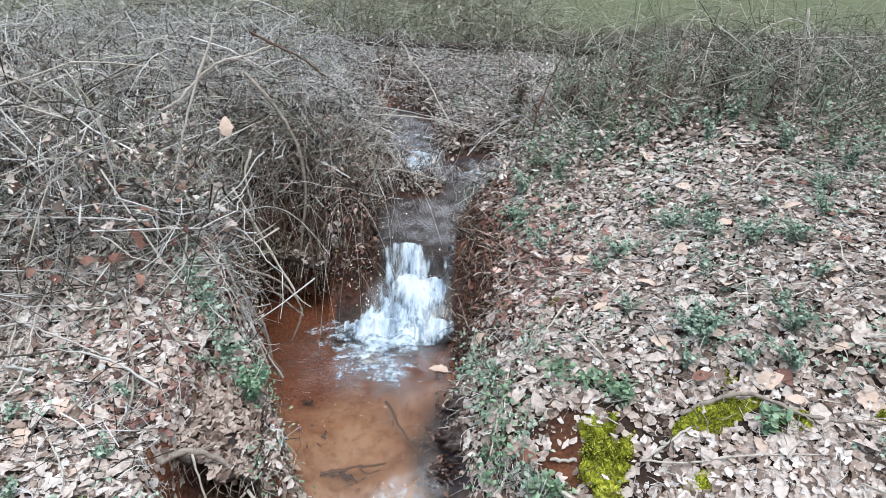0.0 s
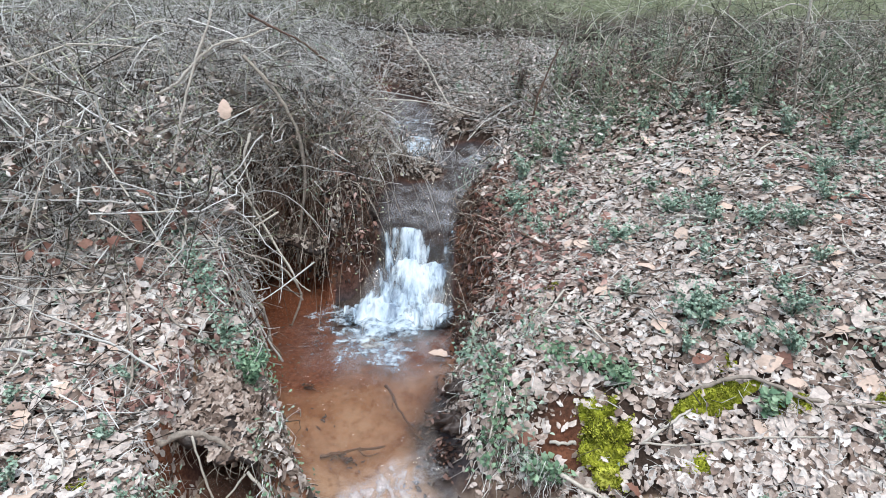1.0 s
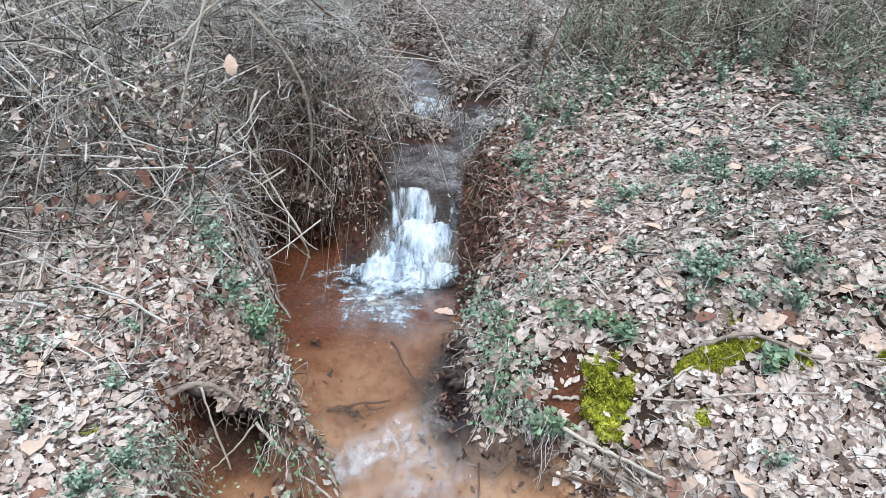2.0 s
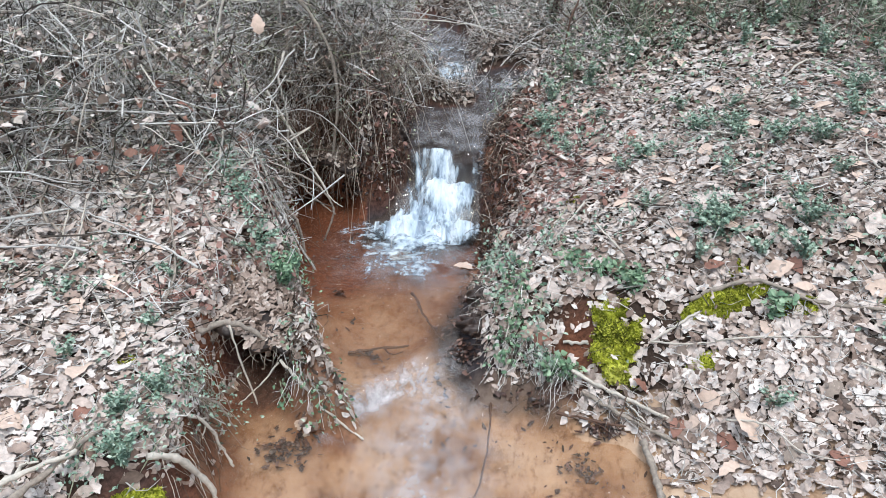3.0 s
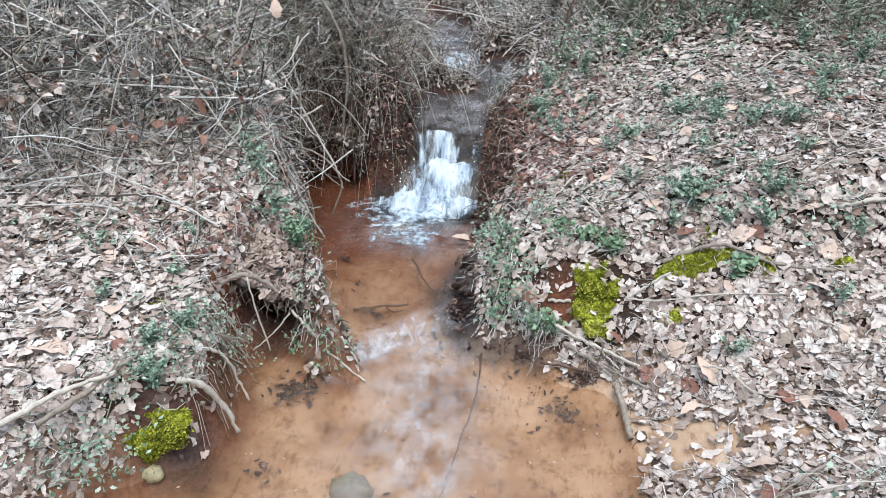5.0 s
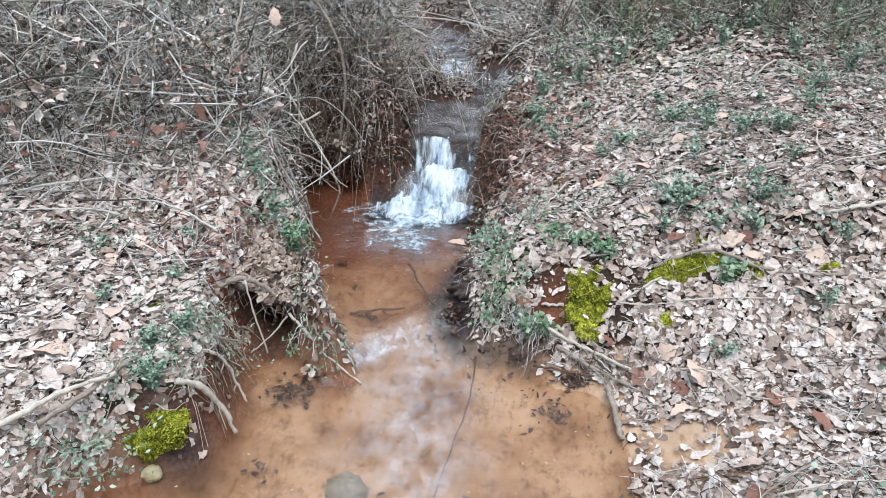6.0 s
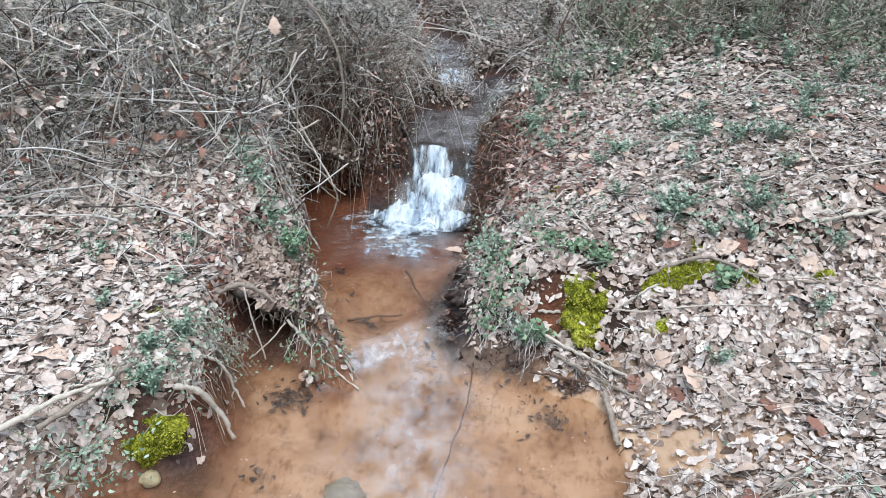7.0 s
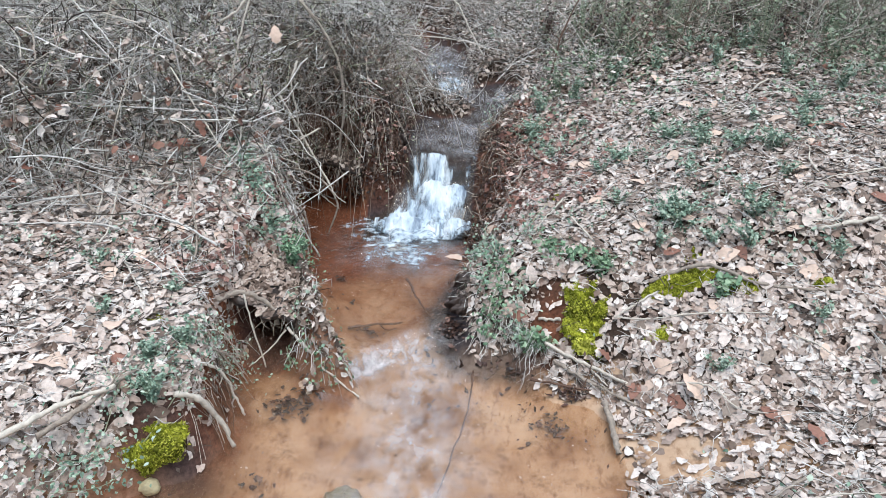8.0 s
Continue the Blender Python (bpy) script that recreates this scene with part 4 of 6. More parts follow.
caught("far_russet_leaves", MAPLE, 700, (0.2, 3.5, 5.0, 8), lambda x, y: ss(0.1, 0.5, fbm(x, y, 0.7, 133)), (0.03, 0.06), 0.25, REDDISH, "red-brown leaves caught in far undergrowth", "leaf litter")
caught("sparse_sprigs", SMALL, 21000, (-2.6, 2.8, 0.8, 5), lambda x, y: litter_keep(x, y) * ss(0.0, 0.7, fbm(x, y, 0.35, 141)), (0.014, 0.03), 0.09, BLUEGREEN, "small green sprigs among the dead leaves", "foliage")

# ---- roots, sticks and logs ----


def smooth_line(points, n):
    """A soft curve through the given points."""
    p = np.array(points, float)
    p = np.concatenate([[2 * p[0] - p[1]], p, [2 * p[-1] - p[-2]]])
    out = []
    for k in range(1, len(p) - 2):
        for t in np.linspace(0, 1, n, endpoint=False):
            a, b, c, d = p[k - 1:k + 3]
            out.append(0.5 * (2 * b + (c - a) * t + (2 * a - 5 * b + 4 * c - d) * t * t + (3 * b - a - 3 * c + d) * t ** 3))
    out.append(p[-2])
    return np.array(out)


def rod(points, r0, r1, sides=7, knots=0.15, n=6):
    c = smooth_line(points, n)
    m = len(c)
    c[1:-1] += RNG.normal(size=(m - 2, 3)) * min(r0, 0.008) * 0.35
    r = np.linspace(r0, r1, m) * (1 + RNG.normal(size=m) * knots)
    r = np.concatenate([[r0 * 0.05], r, [r1 * 0.05]])
    c = np.concatenate([c[:1], c, c[-1:] + (c[-1:] - c[-2:-1]) * 0.1])
    c[0] = c[1] - (c[2] - c[1]) * 0.05
    v, f = tubes(c[None], r[None], sides)
    return v + RNG.normal(size=v.shape) * r1 * 0.14, f


def stick(name, points, r0, r1, mat, label, category="stick", twigs=0, group=""):
    """A stick lying or hanging: its stem, and short side twigs as parts."""
    if name in ("fallen_branch", "forked_twig", "fallen_twig", "drift_stick"):
        points = [(x, y, z + 0.022) for x, y, z in points]
    v, f = rod(points, r0, r1)
    ob = put(name, v, f, mat, label=label, category=category, group=group, smooth=True)
    c = smooth_line(points, 6)
    for k in range(twigs):
        i = RNG.integers(2, len(c) - 2)
        way = RNG.normal(size=3) * np.array([1, 1, 0.4])
        way += (c[i + 1] - c[i]) / np.linalg.norm(c[i + 1] - c[i]) * 1.2
        way /= np.linalg.norm(way)
        L = RNG.uniform(0.06, 0.18)
        v, f = rod([c[i], c[i] + way * L * 0.5 + RNG.normal(size=3) * 0.01, c[i] + way * L], r0 * 0.45, r1 * 0.4, 5)
        put("twig", v, f, mat, ob, smooth=True)
    return ob


stick("fallen_branch", [(0.98, 2.25, 0.47), (1.1, 2.26, 0.53), (1.25, 2.23, 0.585), (1.39, 2.14, 0.57), (1.55, 2.09, 0.56), (1.78, 2.06, 0.58)], 0.011, 0.006, BARK, "grey weathered branch lying across mossy bank", twigs=3)
stick("forked_twig", [(1.05, 2.22, 0.455), (0.93, 2.17, 0.40), (0.81, 2.13, 0.325)], 0.006, 0.005, PALE, "pale bare twig bent in a narrow fork", twigs=0)
stick("forked_twig", [(0.81, 2.13, 0.325), (0.98, 2.08, 0.36), (1.15, 2.06, 0.41), (1.47, 2.0, 0.475)], 0.005, 0.003, PALE, "long straight pale twig on fallen leaves", twigs=2)
stick("drift_stick", [(0.48, 2.14, 0.15), (0.60, 2.07, 0.125), (0.72, 2.0, 0.11), (0.87, 1.90, 0.10)], 0.011, 0.008, PALE, "tan barked stick washed up beside the pool", twigs=2, group="drift sticks")
stick("drift_stick", [(0.53, 2.06, 0.10), (0.65, 1.97, 0.075), (0.75, 1.91, 0.06), (0.90, 1.80, 0.06)], 0.010, 0.007, BARK, "brown stick washed up beside the pool", twigs=3, group="drift sticks")
stick("drift_stick", [(0.42, 2.0, 0.02), (0.58, 1.93, 0.045), (0.70, 1.90, 0.05)], 0.007, 0.004, DARKWOOD, "dark wet stick at the water's edge", twigs=3, group="drift sticks")
stick("drift_stick", [(0.755, 1.82, 0.05), (0.78, 1.72, 0.02), (0.785, 1.62, 0.012), (0.79, 1.53, 0.005)], 0.016, 0.012, BARK, "short thick grey stick half in the water", twigs=0, group="drift sticks")
stick("fallen_twig", [(1.27, 3.5, 0.82), (1.37, 3.42, 0.85), (1.48, 3.28, 0.875)], 0.008, 0.005, PALE, "bare pale twig on the leaf litter", twigs=1, group="fallen twigs")
stick("fallen_twig", [(1.85, 3.95, 1.05), (1.98, 4.02, 1.12), (2.08, 3.9, 1.11), (2.14, 3.65, 1.08)], 0.007, 0.004, PALE, "arched pale twig on the leaf litter", twigs=2, group="fallen twigs")
stick("fallen_twig", [(1.74, 2.32, 0.76), (1.85, 2.31, 0.80), (2.0, 2.32, 0.84)], 0.012, 0.009, PALE, "bare pale twig on the leaf litter", twigs=0, group="fallen twigs")
stick("fallen_twig", [(0.62, 2.72, 0.60), (0.72, 2.55, 0.55), (0.84, 2.36, 0.47)], 0.006, 0.004, PALE, "straight pale twig above the moss", twigs=0, group="fallen twigs")
stick("fallen_twig", [(0.32, 2.75, 0.42), (0.25, 2.5, 0.36), (0.19, 2.28, 0.22)], 0.005, 0.004, PALE, "pale stem among ivy on the bank", twigs=1, group="fallen twigs")
stick("fallen_branch", [(-1.60, 0.80, 0.40), (-1.47, 0.98, 0.41), (-1.37, 1.12, 0.42), (-1.24, 1.24, 0.42)], 0.013, 0.009, PALE, "thick grey branch on the low bank", twigs=2)
stick("fallen_branch", [(-1.42, 1.0, 0.36), (-1.33, 1.15, 0.38), (-1.24, 1.32, 0.41), (-1.15, 1.5, 0.43)], 0.013, 0.006, BARK, "dark grey branch among ivy on the bank", twigs=2)
stick("broken_stick", [(0.455, 2.275, 0.225), (0.51, 2.262, 0.235), (0.565, 2.25, 0.245)], 0.008, 0.008, PALE, "short broken pale stick beside the moss", twigs=0)
stick("exposed_root", [(-1.04, 1.30, 0.37), (-0.98, 1.36, 0.31), (-0.93, 1.42, 0.15), (-0.89, 1.43, 0.0)], 0.013, 0.010, PALE, "pale exposed root bending down to the pool", "root", 0, "exposed roots")
stick("exposed_root", [(-1.05, 1.50, 0.39), (-0.97, 1.57, 0.30), (-0.93, 1.60, 0.12), (-0.90, 1.60, 0.03)], 0.008, 0.005, PALE, "thin pale root hanging over the bank", "root", 2, "exposed roots")
stick("exposed_root", [(-1.02, 1.62, 0.38), (-0.95, 1.68, 0.28), (-0.91, 1.70, 0.13)], 0.006, 0.003, BARK, "thin root hanging over the bank", "root", 2, "exposed roots")
stick("exposed_root", [(-1.16, 2.04, 0.37), (-1.07, 2.07, 0.405), (-0.99, 2.10, 0.37), (-0.91, 2.12, 0.29), (-0.90, 2.13, 0.19)], 0.014, 0.011, BARK, "knotted root arched over a washed-out hollow", "root", 2, "exposed roots")
stick("leaning_twig", [(-1.03, 2.06, 0.40), (-0.99, 2.03, 0.21), (-0.94, 2.0, 0.01)], 0.006, 0.004, PALE, "bare twig leaning into the hollow", twigs=0)
stick("leaning_twig", [(-0.84, 2.08, 0.19), (-0.93, 2.03, 0.09), (-1.02, 1.98, 0.02)], 0.005, 0.003, PALE, "thin twig crossing the hollow", twigs=0)
stick("leaning_twig", [(-0.82, 2.06, 0.22), (-0.68, 1.95, 0.16), (-0.57, 1.87, 0.10), (-0.41, 1.81, 0.01)], 0.008, 0.005, PALE, "pale bare stick sloping into the pool", twigs=1)
stick("leaning_twig", [(-0.53, 1.92, 0.20), (-0.555, 1.88, 0.11), (-0.57, 1.86, 0.03)], 0.006, 0.005, PALE, "short pale twig at the pool's edge", twigs=0)
stick("exposed_root", [(-1.42, 3.22, 0.62), (-1.28, 3.26, 0.50), (-1.17, 3.28, 0.44), (-1.08, 3.28, 0.33), (-1.05, 3.27, 0.15), (-1.05, 3.27, 0.06)], 0.011, 0.008, BARK, "hooked root curving down into the pool", "root", 1, "exposed roots")
stick("exposed_root", [(-1.5, 3.5, 0.55), (-1.37, 3.56, 0.52), (-1.15, 3.58, 0.52), (-0.98, 3.58, 0.40), (-0.93, 3.57, 0.26), (-1.0, 3.55, 0.07)], 0.009, 0.006, BARK, "long hooked root arching over the pool", "root", 2, "exposed roots")
stick("exposed_root", [(-1.35, 3.75, 0.62), (-1.2, 3.72, 0.42), (-1.02, 3.62, 0.30), (-0.9, 3.5, 0.28)], 0.007, 0.004, BARK, "thin root reaching over the pool", "root", 2, "exposed roots")
stick("sunken_stick", [(-0.34, 2.92, 0.065), (-0.22, 2.66, 0.05), (-0.12, 2.50, 0.05)], 0.008, 0.004, DARKWOOD, "dark thin stick lying in the pool", twigs=1, group="sunken sticks")
stick("sunken_stick", [(-0.60, 2.40, 0.02), (-0.45, 2.44, 0.022), (-0.30, 2.47, 0.03)], 0.009, 0.005, DARKWOOD, "dark waterlogged stick in the pool", twigs=1, group="sunken sticks")
stick("sunken_stick", [(0.13, 2.08, 0.01), (0.12, 1.8, -0.02), (0.06, 1.45, -0.03), (0.0, 1.1, -0.03)], 0.005, 0.003, DARKWOOD, "long dark stem under the water", twigs=0, group="sunken sticks")
stick("snag", [(0.36, 3.95, 0.58), (0.45, 3.75, 0.62), (0.55, 3.52, 0.64)], 0.010, 0.006, DARKWOOD, "reddish dark stick beside the waterfall", twigs=2)

stick("vine_cane", [(-1.22, 3.45, 1.95), (-1.37, 3.35, 1.54), (-1.46, 3.3, 1.24), (-1.53, 3.28, 0.93), (-1.5, 3.1, 0.7)], 0.006, 0.005, PALE, "long pale upright cane in front of the tangle", "cane", 2, "long canes")
stick("vine_cane", [(-1.62, 3.6, 1.50), (-1.51, 3.58, 1.56), (-1.38, 3.58, 1.68), (-1.26, 3.6, 1.77), (-1.11, 3.6, 1.80), (-0.98, 3.62, 1.85)], 0.009, 0.005, PALE, "crooked pale branch on top of the tangle", "cane", 3, "long canes")
stick("vine_cane", [(-2.0, 4.5, 1.54), (-1.78, 4.55, 1.48), (-1.27, 4.6, 1.40), (-0.81, 4.6, 1.31), (-0.18, 4.6, 1.27), (0.15, 4.6, 1.17)], 0.006, 0.003, PALE, "long pale cane arching out over the stream", "cane", 3, "long canes")
stick("vine_cane", [(-2.0, 4.6, 1.44), (-1.5, 4.65, 1.42), (-0.95, 4.7, 1.36), (-0.4, 4.75, 1.30), (0.2, 4.8, 1.15)], 0.005, 0.003, TWIG, "thin cane arching out over the stream", "cane", 3, "long canes")
stick("vine_cane", [(-1.35, 4.3, 1.62), (-1.16, 4.2, 1.44), (-1.02, 4.17, 1.19), (-0.98, 4.15, 0.88), (-1.03, 4.12, 0.52), (-1.07, 4.1, 0.25)], 0.013, 0.008, BARK, "thick drooping vine hanging to the pool", "cane", 2, "long canes")
stick("vine_cane", [(-1.95, 4.4, 0.96), (-1.42, 4.45, 0.97), (-0.82, 4.5, 0.93), (-0.4, 4.52, 0.92), (-0.12, 4.55, 0.84)], 0.006, 0.004, PALE, "pale cane hanging across the stream", "cane", 3, "long canes")
stick("vine_cane", [(-1.25, 3.95, 1.2), (-1.29, 3.9, 1.05), (-1.26, 3.88, 0.8), (-1.28, 3.85, 0.5)], 0.008, 0.006, PALE, "upright pale cane above the pool", "cane", 1, "long canes")
stick("vine_cane", [(-1.4, 3.95, 0.95), (-1.22, 3.85, 0.68), (-1.05, 3.75, 0.42), (-0.98, 3.7, 0.30)], 0.009, 0.007, PALE, "slanting pale cane above the pool", "cane", 1, "long canes")
stick("vine_cane", [(-1.35, 4.5, 1.86), (-1.2, 4.5, 1.78), (-1.02, 4.5, 1.69), (-0.85, 4.5, 1.56)], 0.010, 0.006, DARKWOOD, "dark drooping branch in the tangle", "cane", 2, "long canes")
stick("vine_cane", [(-2.2, 3.3, 0.95), (-1.95, 3.0, 0.80), (-1.75, 2.75, 0.66), (-1.65, 2.6, 0.6)], 0.006, 0.005, PALE, "pale cane crossing the edge of the litter", "cane", 1, "long canes")
stick("vine_cane", [(-1.75, 3.0, 0.88), (-1.9, 2.85, 0.78), (-2.1, 2.7, 0.7)], 0.006, 0.005, PALE, "pale cane crossing the edge of the litter", "cane", 1, "long canes")
stick("vine_cane", [(-1.62, 2.85, 0.74), (-1.5, 2.6, 0.62), (-1.38, 2.35, 0.52), (-1.34, 2.1, 0.46)], 0.008, 0.005, BARK, "grey cane lying down the bank", "cane", 3, "long canes")
stick("dry_stem", [(1.1, 6.0, 1.12), (1.3, 6.0, 1.21), (1.55, 6.0, 1.19), (1.68, 6.0, 1.14), (1.9, 6.1, 1.22)], 0.010, 0.006, PALE, "bare pale stem in the undergrowth", "cane", 2, "long canes")
stick("dry_stem", [(2.30, 4.6, 1.75), (2.33, 4.6, 1.40), (2.38, 4.6, 1.02)], 0.007, 0.006, BARK, "grey upright stem in the undergrowth", "cane", 1, "long canes")
stick("dry_stem", [(2.75, 5.2, 1.7), (2.62, 5.1, 1.3), (2.52, 5.0, 1.0)], 0.012, 0.009, BARK, "leaning grey sapling stem in the undergrowth", "cane", 2, "long canes")
stick("dry_stem", [(1.0, 5.4, 0.95), (1.09, 5.45, 0.98), (1.58, 5.5, 1.05), (2.27, 5.5, 1.06)], 0.006, 0.004, PALE, "thin bare stem in the undergrowth", "cane", 2, "long canes")
stick("dry_stem", [(0.60, 5.2, 0.9), (0.67, 5.25, 1.25), (0.85, 5.4, 1.6)], 0.009, 0.005, DARKWOOD, "dark upright stem in the undergrowth", "cane", 2, "long canes")
stick("broken_stick", [(-0.02, 6.6, 0.98), (0.2, 6.5, 0.99), (0.36, 6.4, 0.97)], 0.022, 0.014, PALE, "broken pale stick above the upper stream", twigs=1)
stick("fallen_log", [(-1.6, 9.7, 1.36), (-0.4, 9.6, 1.31), (0.8, 9.55, 1.26), (2.0, 9.6, 1.22)], 0.05, 0.04, LOGBARK, "long thin fallen log beyond the stream", "log", 4)
stick("fallen_log", [(0.5, 10.7, 1.22), (1.8, 10.6, 1.21), (3.1, 10.45, 1.21), (4.4, 10.35, 1.20)], 0.075, 0.06, LOGBARK, "grey rotting fallen log beyond the stream", "log", 2)
stick("leaning_branch", [(3.0, 6.6, 1.22), (3.11, 6.5, 1.35), (3.29, 6.5, 1.39), (3.5, 6.5, 1.39), (3.71, 6.5, 1.36), (4.1, 6.5, 1.18)], 0.012, 0.007, PALE, "arched grey branch in the undergrowth", "branch", 3)
stick("leaning_branch", [(3.6, 7.2, 1.30), (3.75, 7.2, 1.46), (3.93, 7.2, 1.51), (4.3, 7.2, 1.60)], 0.012, 0.006, BARK, "slanting grey branch in the undergrowth", "branch", 3)
stick("leaning_branch", [(3.2, 8.1, 1.30), (3.36, 8.0, 1.54), (3.6, 8.0, 1.69), (3.78, 8.0, 1.74), (3.97, 8.0, 1.68)], 0.012, 0.006, PALE, "bowed grey branch over the fallen log", "branch", 3)
stick("leaning_branch", [(3.08, 8.0, 1.87), (3.05, 8.0, 1.64), (3.19, 8.0, 1.51), (3.30, 8.0, 1.20)], 0.012, 0.008, BARK, "crooked grey branch over the fallen log", "branch", 3)
stick("leaning_branch", [(2.78, 8.3, 1.75), (2.69, 8.3, 1.58), (2.5, 8.3, 1.18)], 0.010, 0.008, PALE, "bare slanting branch near the fallen log", "branch", 2)
stick("dry_stem", [(3.13, 6.3, 1.92), (3.16, 6.3, 1.52), (3.21, 6.3, 1.22), (3.21, 6.3, 0.98)], 0.012, 0.010, PALE, "pale upright sapling in the undergrowth", "cane", 3, "long canes")
stick("dry_stem", [(3.15, 6.4, 1.68), (3.14, 6.4, 1.38), (3.18, 6.4, 0.97)], 0.010, 0.008, BARK, "grey upright sapling in the undergrowth", "cane", 2, "long canes")
stick("vine_cane", [(-0.45, 5.55, 1.70), (-0.41, 5.6, 1.65), (-0.35, 5.6, 1.53), (-0.25, 5.6, 1.42), (-0.18, 5.6, 1.29), (-0.02, 5.55, 1.0)], 0.011, 0.007, PALE, "pale bare cane slanting over the upper stream", "cane", 2, "long canes")
for k in range(26):
    # weed stems standing beyond the bank
    x, y = RNG.uniform(1.2, 5.0), RNG.uniform(5.4, 9.0)
    z, h, a = float(ground(np.array([x]), np.array([y]))[0]), RNG.uniform(0.3, 0.75), RNG.normal(size=2) * 0.14
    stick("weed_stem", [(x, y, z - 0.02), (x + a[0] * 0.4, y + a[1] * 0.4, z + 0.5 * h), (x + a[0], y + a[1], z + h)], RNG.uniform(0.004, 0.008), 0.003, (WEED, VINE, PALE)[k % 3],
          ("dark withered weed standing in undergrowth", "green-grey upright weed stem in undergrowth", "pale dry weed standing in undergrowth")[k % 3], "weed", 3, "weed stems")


def clod(x, y, size, high, label, name="soil_clod", mat=None, category="soil", group="soil clods"):
    """A lump of wet soil fallen from the bank, or a stone."""
    u, v, f = unit_grid(49, 33)
    t, p = u * 2 * np.pi, (v - 0.5) * np.pi
    bump = 1 + ((0.14 if mat else 0.40) * fbm(np.cos(t) * 2 + x * 7, np.sin(t) * 2 + p * 1.5 + y * 5, 0.9, 181, 4)) * np.cos(p) ** 0.5
    z = float(ground(np.array([x]), np.array([y]))[0])
    put(name, np.stack([x + size * bump * np.cos(t) * np.cos(p), y + 0.8 * size * bump * np.sin(t) * np.cos(p), z + high * (0.35 + bump * np.sin(p))], -1), f, mat or MUD, label=label, category=category, group=group, smooth=True)


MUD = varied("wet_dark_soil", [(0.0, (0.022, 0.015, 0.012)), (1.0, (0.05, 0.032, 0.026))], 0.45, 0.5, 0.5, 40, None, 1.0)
STONE = varied("algae_grey_stone", [(0.0, (0.16, 0.17, 0.12)), (1.0, (0.30, 0.31, 0.24))], 0.45, 0.4, 0.5, 30, None, 0.6)
TANSTONE = varied("tan_stone", [(0.0, (0.34, 0.29, 0.17)), (1.0, (0.46, 0.41, 0.26))], 0.7, 0.3, 0.4, 30, None, 0.6)
clod(-0.35, 1.225, 0.085, 0.062, "greenish grey stone just breaking the pool's surface", "stone", STONE, "stone", "")
clod(-1.13, 1.145, 0.045, 0.035, "small tan stone below the moss", "stone", TANSTONE, "stone", "")
clod(-0.57, 4.24, 0.06, 0.05, "small dark clod at the waterfall's lip")
clod(0.03, 2.50, 0.07, 0.05, "black silt lump at the pool's edge")
clod(0.05, 2.72, 0.06, 0.05, "black silt lump at the pool's edge")

# ---- overhanging turf ----


def turf_lip(x0, wide, back, deep, z0, taper, leaves, leaf_mat, roots, drop, root_mat, label):
    """The undercut top of a bank, standing out over a hollow, with its leaves and hanging rootlets."""

    def top(u, v):
        return x0 + (wide - taper * (1 - v)) * u, back - deep * v + 0.04 * np.sin(u * 7) + 0.03 * np.sin(u * 17 + 1), z0 - 0.10 * u - 0.06 * v * v

    bm = bmesh.new()
    nu, nv, rows = 20, 10, []
    for side_z in (0.0, -1.0):
        layer = []
        for i in range(nu):
            for j in range(nv):
                u, v = i / (nu - 1), j / (nv - 1)
                x, y, z = top(u, v)
                layer.append(bm.verts.new((x, y, z + 0.012 * float(fbm(x, y, 0.1, 151)) + side_z * (0.075 - 0.05 * v))))
        rows.append(layer)
    for layer in rows:
        for i in range(nu - 1):
            for j in range(nv - 1):
                bm.faces.new((layer[i * nv + j], layer[(i + 1) * nv + j], layer[(i + 1) * nv + j + 1], layer[i * nv + j + 1]))
    rim = [i * nv for i in range(nu)] + [(nu - 1) * nv + j for j in range(1, nv)] + [i * nv + nv - 1 for i in range(nu - 2, -1, -1)] + [j for j in range(nv - 2, 0, -1)]
    for a, b in zip(rim, rim[1:] + rim[:1]):
        bm.faces.new((rows[0][a], rows[0][b], rows[1][b], rows[1][a]))
    bmesh.ops.recalc_face_normals(bm, faces=bm.faces)
    me = bpy.data.meshes.new("turf")
    bm.to_mesh(me)
    bm.free()
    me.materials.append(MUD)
    me.polygons.foreach_set("use_smooth", [True] * len(me.polygons))
    ob = tagged(new("overhanging_turf", me), label, "turf")
    x, y, z = top(RNG.uniform(0, 1, leaves), RNG.uniform(0, 1, leaves))
    put("leaf_cover", *blades(OAK, np.stack([x, y, z + 0.012], -1), np.array([[0, -0.3, 1.0]]), RNG.uniform(0.03, 0.07, leaves), 0.4, 0.7), leaf_mat, ob, "dead leaves lying on the lip")
    s = np.linspace(0, 1, 6)
    for k in range(roots):
        x, y, z = top(RNG.uniform(0, 1), RNG.uniform(0.92, 1.0))
        L = RNG.uniform(*drop)
        line = np.stack([x + RNG.normal() * 0.05 * s, y - 0.05 * np.sin(s * 2), z - 0.02 - L * s ** 1.5], -1)
        put("rootlet", *tubes(line[None], (RNG.uniform(0.001, 0.003) * (1 - 0.6 * s))[None], 3), root_mat, ob)


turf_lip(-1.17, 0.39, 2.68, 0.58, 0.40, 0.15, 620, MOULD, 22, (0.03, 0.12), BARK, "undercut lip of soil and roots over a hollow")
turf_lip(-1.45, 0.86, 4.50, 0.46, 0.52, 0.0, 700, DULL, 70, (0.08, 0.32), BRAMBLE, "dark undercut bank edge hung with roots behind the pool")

# ---- fringes of rootlets on the cut banks ----


